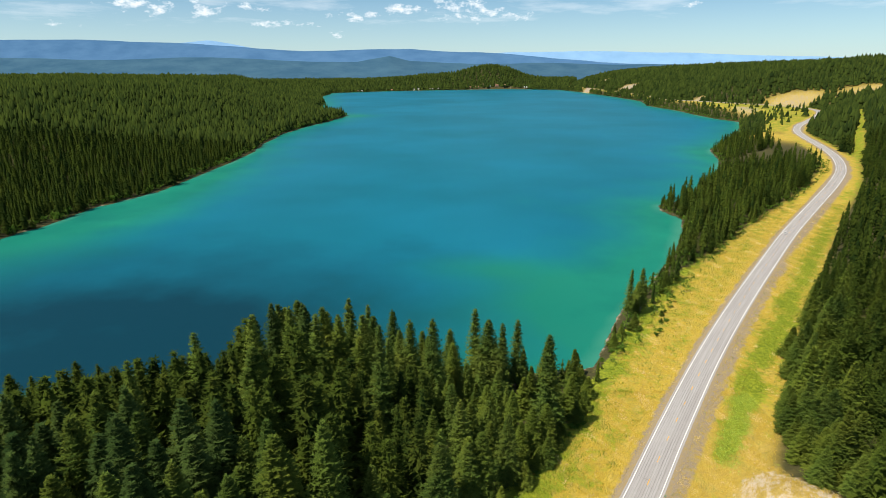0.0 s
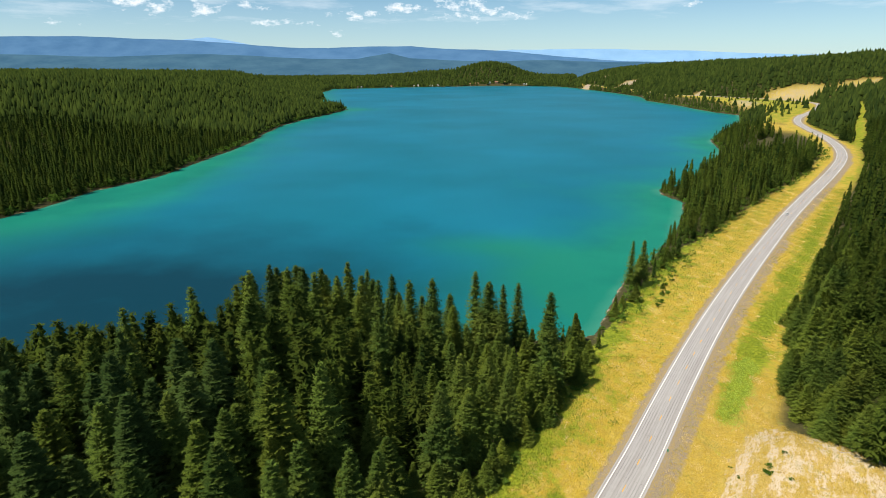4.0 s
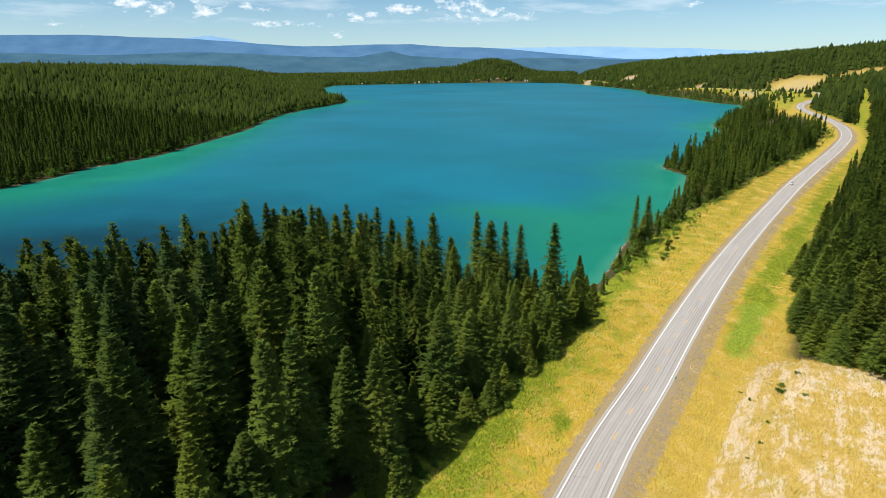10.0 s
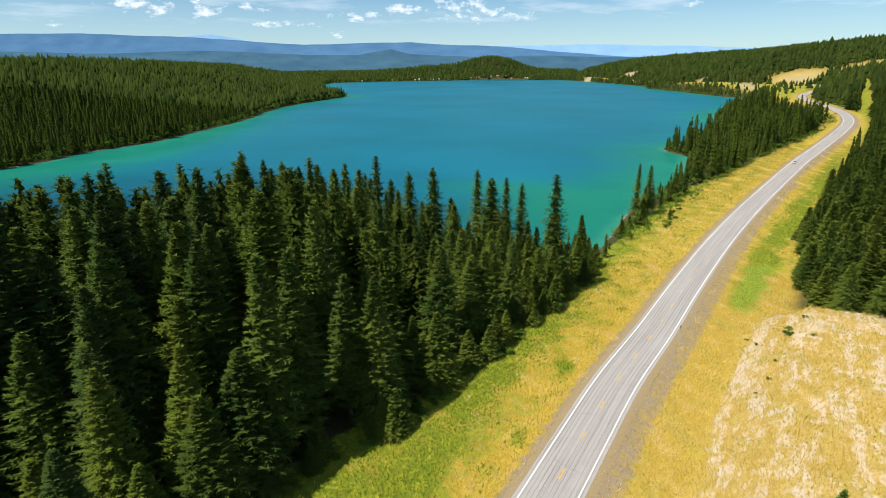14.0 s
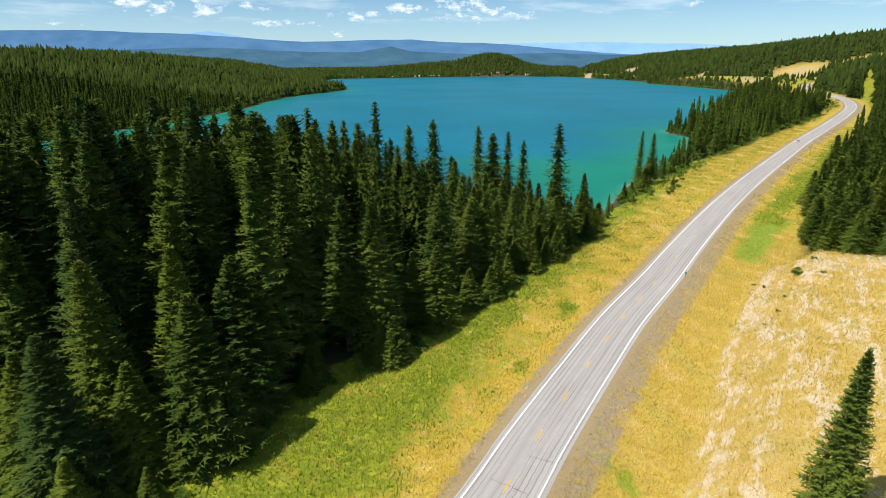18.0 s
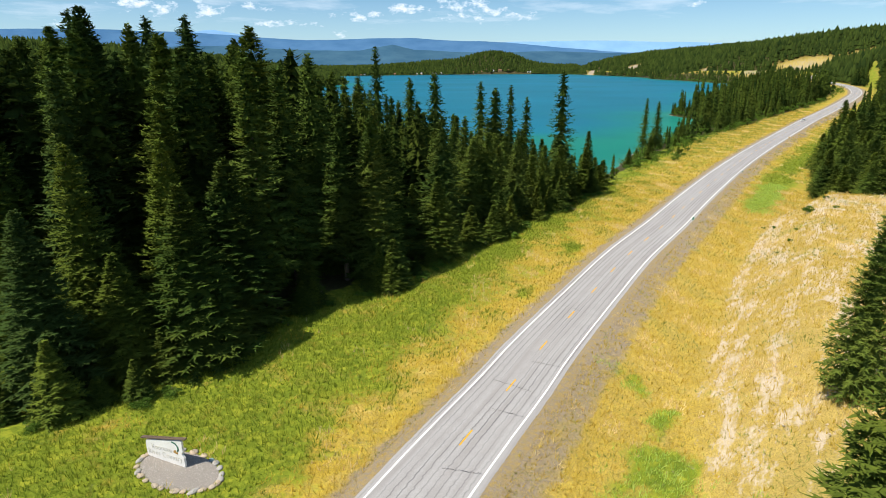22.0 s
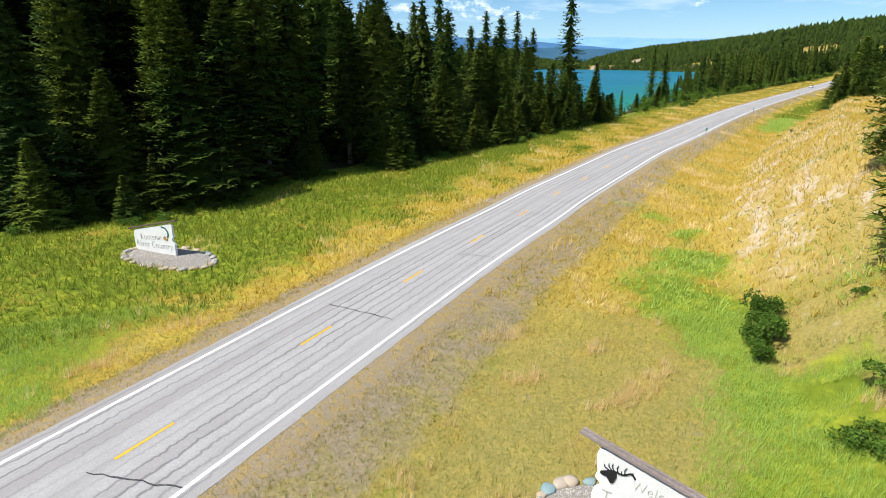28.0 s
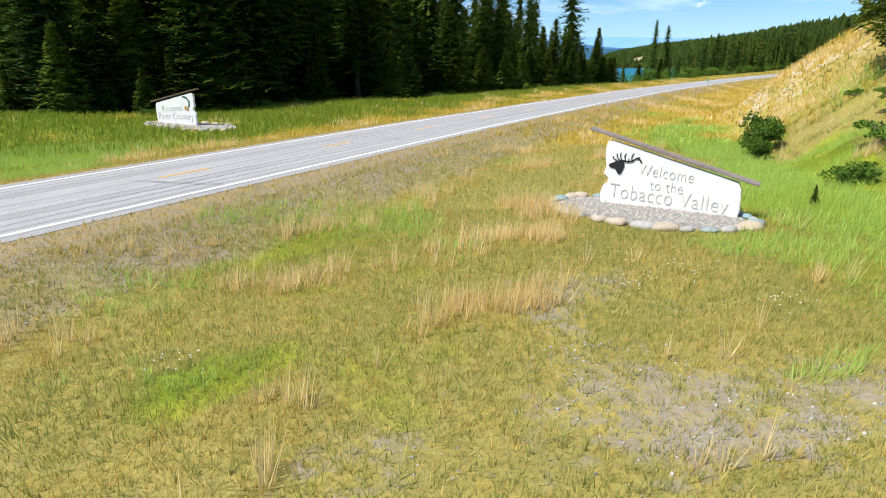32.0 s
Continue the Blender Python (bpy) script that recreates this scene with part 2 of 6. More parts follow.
def plain(name, a, b, scale=4.0, rough=0.8, metal=0.0, bump=0.3, spec=0.3, stretch=None):
    k = Mat(name, rough, metal, spec)
    n1, n2 = k.noise(scale, 5, 0.6, stretch), k.noise(scale * 0.17, 3)
    c = k.mix(k.ramp(n1, 0.3, 0.7), a, b)
    c = k.mix(k.ramp(n2, 0.35, 0.75, 0, 0.35), c, tuple(v * 0.7 for v in a))
    k.color(c)
    if bump:
        k.bump(n1, bump, 0.03)
    return k.m


def asphalt_material():
    k = Mat("asphalt", 0.9, spec=0.2)
    fine, mid = k.noise(9.0, 5, 0.7), k.noise(0.5, 5, 0.6)
    c = k.mix(k.ramp(fine, 0.3, 0.7), (0.30, 0.295, 0.29), (0.41, 0.402, 0.395))
    c = k.mix(k.ramp(mid, 0.3, 0.75, 0, 0.40), c, (0.26, 0.25, 0.245))
    uvn = k.n.new("ShaderNodeUVMap")
    uvs = k.n.new("ShaderNodeSeparateXYZ")
    k.l.new(uvn.outputs["UV"], uvs.inputs["Vector"])
    wob = k.ramp(k.noise(1.0, 4, 0.6, (0.6, 1.5, 1.0), uvn.outputs["UV"]), 0.2, 0.8, -0.16, 0.16)
    saw = k.math("FRACT", k.math("DIVIDE", k.math("ADD", k.math("ADD", uvs.outputs["X"], wob), 20.0), 0.78), 0.0)
    line = k.ramp(k.math("ABSOLUTE", k.math("SUBTRACT", saw, 0.5), 0.0), 0.02, 0.15, 0.95, 0.0)
    wide = k.noise(1.0, 3, 0.5, (1.1, 0.015, 1.0), uvn.outputs["UV"])
    patch = k.ramp(k.noise(1.0, 3, 0.5, (0.35, 0.05, 1.0), uvn.outputs["UV"]), 0.3, 0.65)
    c = k.mix(k.ramp(wide, 0.42, 0.66, 0, 0.45), c, (0.21, 0.19, 0.18))
    c = k.mix(k.math("MULTIPLY", line, patch), c, (0.15, 0.145, 0.15))
    k.color(c).bump(fine, 0.25, 0.02)
    return k.m


M_GROUND, M_WATER, M_ASPHALT = ground_material(), water_material(), asphalt_material()
M_FIR = needle_material("fir_needles", (0.026, 0.056, 0.015), (0.152, 0.222, 0.037), (0.212, 0.232, 0.037))
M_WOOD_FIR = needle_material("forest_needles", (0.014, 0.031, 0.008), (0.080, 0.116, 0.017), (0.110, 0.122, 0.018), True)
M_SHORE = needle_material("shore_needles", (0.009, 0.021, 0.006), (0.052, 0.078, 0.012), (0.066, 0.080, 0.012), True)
M_PINE = needle_material("pine_needles", (0.031, 0.061, 0.014), (0.174, 0.232, 0.033), (0.228, 0.244, 0.034))
# Bluer green needles, also darkened to put the left wood's shade into the colour.
M_SHADED_NEEDLE = needle_material("shaded_needles", (0.016, 0.040, 0.013), (0.088, 0.140, 0.034), (0.110, 0.140, 0.030))
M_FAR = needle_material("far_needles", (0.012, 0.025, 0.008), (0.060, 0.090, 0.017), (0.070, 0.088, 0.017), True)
M_BARK = plain("bark", (0.11, 0.08, 0.055), (0.19, 0.15, 0.11), 6.0, 0.95, stretch=(1, 1, 0.2))
M_SHRUB = needle_material("shrub_leaves", (0.042, 0.095, 0.015), (0.17, 0.28, 0.042), (0.20, 0.27, 0.042))
M_WHITE = plain("white_paint", (0.80, 0.79, 0.76), (0.70, 0.69, 0.66), 7.0, 0.7, bump=0.1)
M_LINE = plain("road_paint_white", (0.82, 0.82, 0.80), (0.70, 0.69, 0.66), 5.0, 0.8, bump=0.1)
M_YELLOW = plain("road_paint_yellow", (0.80, 0.42, 0.02), (0.66, 0.34, 0.03), 5.0, 0.8, bump=0.1)
def shoulder_material():
    k = Mat("shoulder_gravel", 0.95, spec=0.15)
    fine, mid = k.noise(12.0, 5, 0.75), k.noise(1.6, 5, 0.7)
    c = k.mix(k.ramp(fine, 0.3, 0.7), (0.33, 0.28, 0.21), (0.17, 0.135, 0.09))
    c = k.mix(k.ramp(mid, 0.42, 0.62, 0, 0.85), c, k.mix(k.ramp(fine, 0.35, 0.7), (0.40, 0.28, 0.10), (0.20, 0.15, 0.05)))
    k.color(c).bump(fine, 0.6, 0.04)
    return k.m


M_SHOULDER = shoulder_material()
M_TAR = plain("tar", (0.06, 0.055, 0.055), (0.11, 0.10, 0.10), 3.0, 0.8, bump=0.1)

# ---------- plan: road, lake, relief ----------
ROAD_KNOTS = [(-66, -90, 0), (-42, -41, 0), (-28, -12.5, 0), (-15.7, 12.5, 0), (-4.7, 34.7, 0), (0.94, 45.5, 0), (6.8, 56.2, 0), (12.6, 67.3, 0), (24.1, 87.5, 0), (36.5, 108.5, 0.1),
              (53.1, 133.5, 0.2), (73.5, 165.6, 0.2), (104.2, 212, 0.2), (138, 260, 0.3), (183, 320.7, 0.6), (242, 398, 1.5), (302, 471, 3.5), (362, 542, 7.5), (406, 600, 11),
              (443, 667, 13.5), (474, 745, 15.5), (506, 838, 17), (536, 910, 18), (584, 988, 19), (640, 1056, 20.5), (720, 1160, 23), (775, 1270, 24.5), (772, 1396, 25), (712, 1495, 25), (669, 1597, 24),
              (668, 1720, 20), (660, 1900, 16), (692, 2130, 15), (676, 2500, 16), (642, 2900, 18), (660, 3300, 14), (900, 4200, 14)]


def spline(knots, step):
    p = np.array(knots, float)
    p = np.vstack([2 * p[0] - p[1], p, 2 * p[-1] - p[-2]])
    out = []
    for i in range(1, len(p) - 2):
        a, b, c, d = p[i - 1:i + 3]
        n = max(2, int(np.linalg.norm(c - b) / step))
        t = (np.arange(n) / n)[:, None]
        out.append(0.5 * (2 * b + (c - a) * t + (2 * a - 5 * b + 4 * c - d) * t ** 2 + (3 * b - a - 3 * c + d) * t ** 3))
    return np.vstack(out + [p[-2:-1]])


ROAD = spline(ROAD_KNOTS, 3.0)
TAN = np.gradient(ROAD[:, :2], axis=0)
TAN /= np.linalg.norm(TAN, axis=1)[:, None]
LAKE_Z = -1.16
SHORE = [(-345, 330), (-430, 200), (-350, 120), (-230, 160), (-168, 182), (-139, 191), (-95, 203), (-50, 207), (0, 205), (40, 205), (57, 209), (76, 249), (86, 269), (112, 305), (143, 356),
         (168, 405), (182, 445), (176, 470), (180, 494), (215, 520), (262, 585), (300, 650), (340, 735), (352, 770), (366, 820), (378, 850), (440, 930), (530, 1080), (620, 1270), (604, 1345), (603, 1442), (612, 1600),
         (598, 1820), (655, 2042), (640, 2450), (600, 2900), (560, 3120), (310, 3284), (120, 3240), (-64, 3182), (-330, 3080), (-589, 2903), (-560, 2500), (-434, 1988), (-420, 1780), (-372, 1620), (-269, 1503), (-286, 1330),
         (-309, 1211), (-318, 1080), (-312, 955), (-296, 850), (-290, 748), (-294, 650), (-296, 557), (-318, 489), (-320, 438), (-328, 391)]


def lake_distance(x, y):
    """Metres to the shore: positive on land, negative over water."""
    s = np.array(SHORE, float)
    best, inside = np.full(x.shape, 1e9), np.zeros(x.shape, bool)
    for (ax, ay), (bx, by) in zip(s, np.roll(s, -1, 0)):
        dx, dy = bx - ax, by - ay
        t = np.clip(((x - ax) * dx + (y - ay) * dy) / (dx * dx + dy * dy), 0, 1)
        best = np.minimum(best, np.hypot(x - ax - t * dx, y - ay - t * dy))
        if dy:
            inside ^= ((ay > y) != (by > y)) & (x < ax + (y - ay) * dx / dy)
    return np.where(inside, -best, best)


def road_frame(x, y):
    """Signed metres to the road's middle (right is positive), and the index of its nearest place."""
    d, k = np.empty(x.shape), np.empty(x.shape, int)
    for i in range(0, len(x), 4000):
        sx, sy = x[i:i + 4000, None] - ROAD[None, :, 0], y[i:i + 4000, None] - ROAD[None, :, 1]
        j = np.argmin(sx * sx + sy * sy, axis=1)
        r = np.arange(len(j))
        k[i:i + 4000] = j
        d[i:i + 4000] = np.hypot(sx[r, j], sy[r, j]) * np.sign(sx[r, j] * TAN[j, 1] - sy[r, j] * TAN[j, 0])
    return d, k


def step(a, b, v):
    t = np.clip((v - a) / (b - a), 0, 1)
    return t * t * (3 - 2 * t)


def lerp(xs, ys, v):
    return np.interp(v, xs, ys)


def wave(x, y, size, seed):
    """Smooth unevenness between -1 and 1."""
    r = np.random.RandomState(seed)
    v = 0
    for i in range(5):
        a, p = r.uniform(0, 6.28), r.uniform(0, 6.28)
        f = 6.28 / size * r.uniform(0.6, 1.7)
        v = v + np.sin((x * np.cos(a) + y * np.sin(a)) * f + p)
    return v / 3


def bank_height(d, yr):
    """The cut bank to the right of the road."""
    toe = lerp([-10, 0, 20, 35, 56, 66, 140, 165], [60, 46, 32, 25.5, 21, 19.6, 19.0, 22], yr)
    h = 10.4 * step(-5, 40, yr) * (1 - step(143, 166, yr))
    slope = np.clip((d - toe) / 13.5, 0, 1)
    return h * (slope * 0.9 + 0.1 * step(0, 1, slope)) + 2.5 * step(10, 60, yr) * (1 - step(140, 160, yr)) * step(34, 60, d)


def relief(x, y):
    x, y = np.asarray(x, float).ravel(), np.asarray(y, float).ravel()
    sd = lake_distance(x, y)
    d, k = road_frame(x, y)
    zr, yr = ROAD[k, 2], ROAD[k, 1]
    near = -1.16 + (zr + 0.75) * step(0, 60, sd) + 0.25 * step(0, 3, sd)
    left_hill = (72 * step(-20, 480, sd) + 8 * step(480, 1250, sd)) * step(330, 800, y)
    z_left = LAKE_Z + 0.4 * step(0, 3, sd) + np.where(x < -200, left_hill, 0)
    far = LAKE_Z + 0.4 + 30 * step(0, 500, sd) + 84 * np.exp(-((x - 250) / 200) ** 2 - ((y - 3640) / 260) ** 2) + 30 * np.exp(-((x + 100) / 300) ** 2 - ((y - 3700) / 260) ** 2)
    west = (d < 0)
    mixl = step(60, -180, x + 0 * y) * step(230, 320, y)
    z = near * (1 - mixl) + z_left * mixl
    fm = step(2700, 3050, y)
    z = np.where(west, z * (1 - fm) + far * fm, z)
    amp = lerp([-100, 250, 420, 700, 1000, 1500, 2600, 3600], [5, 6, 20, 75, 100, 112, 100, 85], y)
    hill = zr - 1.0 + amp * (1 - np.exp(-np.maximum(d - 14, 0) / lerp([300, 800], [120, 230], y)))
    z = np.where(west, z, hill)
    z = z + 2.5 * step(120, 600, np.abs(d)) * step(30, 300, sd) * wave(x, y, 210, 3) + 0.12 * wave(x, y, 14, 5) * step(6, 14, np.abs(d))
    ditch = zr - lerp([5.2, 6.0, 10.5, 13, 19, 60], [0.015, 0.10, 0.75, 1.2, 1.36, 1.3], np.abs(d))
    left_ditch = zr - lerp([5.2, 6.0, 10.5, 16, 22, 60], [0.015, 0.10, 0.55, 0.6, 0.35, 0.3], np.abs(d))
    wr, wlft = 1 - step(20, 44, d), 1 - step(14, 34, -d)
    z = np.where(west, z * (1 - wlft) + left_ditch * wlft, z * (1 - wr) + ditch * wr)
    z = np.where(west, z, np.maximum(z, ditch + bank_height(d, yr) + 0 * z))
    z = z + 1.25 * np.exp(-((x + 47) / 11) ** 2 - ((y - 36) / 10) ** 2) * step(14, 24, -d)
    bedz = LAKE_Z - 0.15 - np.minimum(-sd * 0.09, 7)
    return np.where(sd < 0, np.minimum(bedz, z), np.maximum(z, LAKE_Z + 0.02 + 0.04 * np.minimum(sd, 5))), sd, d, yr


def make_mesh(name, verts, faces):
    me = bpy.data.meshes.new(name)
    me.from_pydata([tuple(v) for v in verts] if not isinstance(verts, list) else verts, [], faces if isinstance(faces, list) else faces.tolist())
    return me


def tri_mesh(name, verts, tris):
    """A mesh of triangles from arrays, made quickly."""
    me = bpy.data.meshes.new(name)
    verts, tris = np.asarray(verts, np.float32), np.asarray(tris, np.int32)
    me.vertices.add(len(verts))
    me.vertices.foreach_set("co", verts.ravel())
    me.loops.add(tris.size)
    me.loops.foreach_set("vertex_index", tris.ravel())
    me.polygons.add(len(tris))
    me.polygons.foreach_set("loop_start", np.arange(0, tris.size, tris.shape[1], dtype=np.int32))
    me.update(calc_edges=True)
    return me


def give(me, name, values):
    me.attributes.new(name, "FLOAT", "POINT").data.foreach_set("value", np.asarray(values, np.float32))


def thing(name, me, material, label="", category="", group="", kind="", parent=None):
    ob = new(name, me)
    if me is not None and material is not None and not me.materials:
        me.materials.append(material)
    if parent:
        ob.parent = parent
    return tagged(ob, label, category, group, kind)


def part(name, bm, material, parent, label=""):
    me = bpy.data.meshes.new(name)
    bm.to_mesh(me)
    bm.free()
    return thing(name, me, material, label, parent=parent)


# ---------- ground sheet ----------
def spaced(marks):
    out = []
    for (a, s), (b, _) in zip(marks, marks[1:]):
        n = max(1, int(round((b - a) / s)))
        out.append(a + (b - a) * np.arange(n) / n)
    return np.concatenate(out + [np.array([marks[-1][0]], float)])


gx = spaced([(-4900, 260), (-2600, 80), (-1000, 28), (-360, 9), (-110, 2.8), (-45, 1.9), (95, 2.8), (180, 5), (420, 8), (800, 22), (1600, 80), (2600, 260), (4900, 0)])
gy = spaced([(-700, 80), (-120, 8), (-30, 1.9), (175, 3), (290, 6), (700, 10), (1600, 22), (3300, 45), (4400, 150), (4900, 0)])
GX, GY = np.meshgrid(gx, gy)
gz, gsd, gd, gyr = relief(GX, GY)
nx, ny = len(gx), len(gy)
idx = np.arange(nx * ny).reshape(ny, nx)
quads = np.stack([idx[:-1, :-1], idx[:-1, 1:], idx[1:, 1:], idx[1:, :-1]], -1).reshape(-1, 4)
me = tri_mesh("ground", np.stack([GX.ravel(), GY.ravel(), gz], -1), quads)
fx, fy = GX.ravel(), GY.ravel()


def blobs(x, y, spots):
    x, y = x + 1.3 * wave(x, y, 9, 81) + 0.5 * wave(x, y, 3.5, 82), y + 1.6 * wave(x, y, 11, 83) + 0.6 * wave(x, y, 4, 84)
    v = 0 * x
    for cx, cy, rx, ry, a in spots:
        v = np.maximum(v, a * np.exp(-(((x - cx) / rx) ** 2 + ((y - cy) / ry) ** 2) ** 1.5))
    return v


WOOD_LEFT = ([-40, 20, 50, 80, 90, 114, 125, 153, 194, 230, 300, 420, 500, 5000], [60, 44, 42, 36, 32, 31, 31, 30, 31, 36, 36, 26, 20, 15])
WOOD_RIGHT = ([-50, 100, 140, 165, 330, 420, 560, 900, 5000], [80, 60, 55, 31, 30, 26, 20, 16, 14])


def zones(x, y, sd, d, yr):
    """How much grass, green, bare earth and gravel shoulder the ground has."""
    ad = np.abs(d)
    el, er = lerp(*WOOD_LEFT, yr), lerp(*WOOD_RIGHT, yr)
    grass = np.where(d < 0, 1 - step(el - 4, el + 3, ad), 1 - step(er - 4, er + 2, ad))
    meadow = np.exp(-((x - 470) / 34) ** 2 - ((y - 848) / 60) ** 2)
    logged = blobs(x, y, [(800, 1400, 75, 75, 1.2), (900, 1290, 60, 90, 1.0)])
    tans = blobs(x, y, [(735, 2480, 42, 70, 1.2), (752, 2900, 42, 90, 1.2), (640, 2760, 36, 60, 1.2), (690, 1680, 26, 40, 1.0), (660, 1330, 22, 60, 0.8)])
    strip = np.exp(-((x - 629 - (y - 910) * 0.66) / 8) ** 2) * step(600, 680, y) * (1 - step(990, 1080, y))
    open_ = step(-4, -14, d) * step(400, 450, x) * step(880, 930, y) * (1 - step(1700, 1760, y)) * step(30, 50, sd)
    grass = np.clip(grass + 1.4 * meadow + logged + tans + strip + open_, 0, 1)
    lush = lerp([0, 40, 60, 90, 130, 200, 300], [8, 10, 12, 15, 18, 22, 30], yr)
    green = (d < 0) * (0.38 * step(8, 12, ad) + 0.52 * step(lush, lush + 10, ad)) * (ad < el + 3)
    green = np.maximum(green, blobs(x, y, [(17, 30, 5, 9, 1.1), (16.5, 17, 5, 7, 1.15), (14, 9, 4.5, 6, 1.1), (10.6, 3, 3.2, 3.5, 0.95), (20.5, 41, 3.8, 5.5, 1.1), (24, 50, 1.6, 2.5, 0.9), (23.5, 58, 1.6, 2.5, 0.9), (6.9, -3.0, 0.9, 0.8, 1.2), (-6.7, -4.7, 0.8, 0.8, 0.9), (-2.1, 4.2, 0.9, 0.9, 1.2), (-4.0, 6.0, 1.2, 1.0, 0.9), (25.5, 117, 3, 8, 0.9), (13.5, 88, 2, 5, 0.7),
                                           (-8.2, 0.5, 1.6, 1.2, 0.62), (-5.5, 1.5, 3.0, 2.5, 0.62), (-6, 6, 5.5, 5, 0.50), (-7, -3, 4, 3, 0.46), (-3, 11, 2, 3, 0.62), (20, 62, 2, 4, 0.8), (-45, 32, 16, 18, 1.0), (-27, 12, 4, 12, 0.7), (26, 26, 4, 6, 0.6)]))
    green = np.maximum(np.maximum(green, 0.9 * strip), 0.62 * open_)
    green = np.maximum(green, 0.42 * step(8, 16, ad) * step(150, 230, yr) * (1 - step(600, 800, yr)) * grass)
    green = np.maximum(green, (d > 0) * np.exp(-((d - 19 - 3 * wave(x, y, 60, 61)) / 6.5) ** 2) * lerp([150, 168, 230, 330, 480], [0, 1.0, 0.95, 0.75, 0.5], yr) * 1.15 * step(-2.0, -0.5, wave(x, y, 34, 62)))
    bh = bank_height(d, yr)
    bare = 0.36 * (d > 0) * step(0.3, 1.5, bh) * step(36, 60, yr) * (1 - step(50, 60, d)) + 0.16 * (d > 0) * step(0.3, 1.0, bh) * (1 - step(2.5, 6.0, bh)) * step(40, 60, yr) + 0.12 * (d > 0) * step(1, 3, bh) * step(105, 140, yr)
    bare = np.maximum(bare, np.clip(0.75 * tans + 0.45 * logged, 0, 0.85))
    bare = np.maximum(bare, 0.6 * (1 - step(0, 2.0, np.abs(sd))))
    bare = np.maximum(bare, blobs(x, y, [(3.6, -4.6, 4.5, 3.2, 0.78), (0.4, -2.6, 1.2, 0.8, 0.7), (6.0, -5.6, 3.0, 2.5, 0.75), (-1.5, -7.2, 2.0, 1.4, 0.55), (-4.2, 1.2, 1.0, 1.2, 0.55), (9.5, 12, 1.2, 1.2, 0.6)]))
    shoulder = 0.95 * (1 - step(6.0, 7.0, ad)) + 0.60 * (1 - step(10.0, 12, ad)) * (d > 0) + 0.5 * (1 - step(7.6, 9.2, ad)) * (d < 0)
    return grass, green, bare, np.clip(shoulder, 0, 1)


grass, green, bare, shoulder = zones(fx, fy, gsd, gd, gyr)
for key, v in (("grass", grass), ("green", green), ("bare", bare), ("shoulder", shoulder)):
    give(me, key, v)
give(me, "pale", (gd > 0) * (0.25 * step(6, 9, gd) * step(20, 60, gyr) * (1 - step(170, 200, gyr)) + 0.4 * step(0.3, 2.5, bank_height(gd, gyr))))
give(me, "dull", (gd > 5) * (1 - step(16, 44, fy)))
me.polygons.foreach_set("use_smooth", np.ones(len(quads), bool))
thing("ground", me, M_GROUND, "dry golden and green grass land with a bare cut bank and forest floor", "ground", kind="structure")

# ---------- lake ----------
wx, wy = spaced([(-700, 14), (-360, 10), (420, 12), (760, 0)]), spaced([(80, 8), (500, 14), (1500, 30), (3400, 0)])
WX, WY = np.meshgrid(wx, wy)
wsd = lake_distance(WX.ravel(), WY.ravel())
nx, ny = len(wx), len(wy)
idx = np.arange(nx * ny).reshape(ny, nx)
quads = np.stack([idx[:-1, :-1], idx[:-1, 1:], idx[1:, 1:], idx[1:, :-1]], -1).reshape(-1, 4)
keep = wsd[quads].min(1) < 12
me = tri_mesh("lake", np.stack([WX.ravel(), WY.ravel(), np.full(WX.size, LAKE_Z)], -1), quads[keep])
px, py = WX.ravel(), WY.ravel()
shal = np.exp(wsd / 38) * 0.8
for cx, cy, sx, sy, a in ((60, 275, 55, 45, 0.6), (125, 330, 55, 60, 0.40), (20, 330, 45, 22, 0.5), (160, 440, 36, 50, 0.36), (-285, 520, 55, 190, 0.75), (-250, 1490, 60, 40, 0.6), (360, 800, 40, 70, 0.4), (60, 520, 25, 25, 0.12)):
    shal += a * np.exp(-((px - cx) / sx) ** 2 - ((py - cy) / sy) ** 2)
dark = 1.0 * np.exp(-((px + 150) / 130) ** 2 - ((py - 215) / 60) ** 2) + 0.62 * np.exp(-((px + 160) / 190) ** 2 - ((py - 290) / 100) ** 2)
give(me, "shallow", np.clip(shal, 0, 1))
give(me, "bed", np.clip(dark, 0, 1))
give(me, "beach", np.exp(np.minimum(wsd, 0) / 7) * step(-0.9, 0.6, wave(px, py, 120, 9)))
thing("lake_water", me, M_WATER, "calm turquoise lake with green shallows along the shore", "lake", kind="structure")

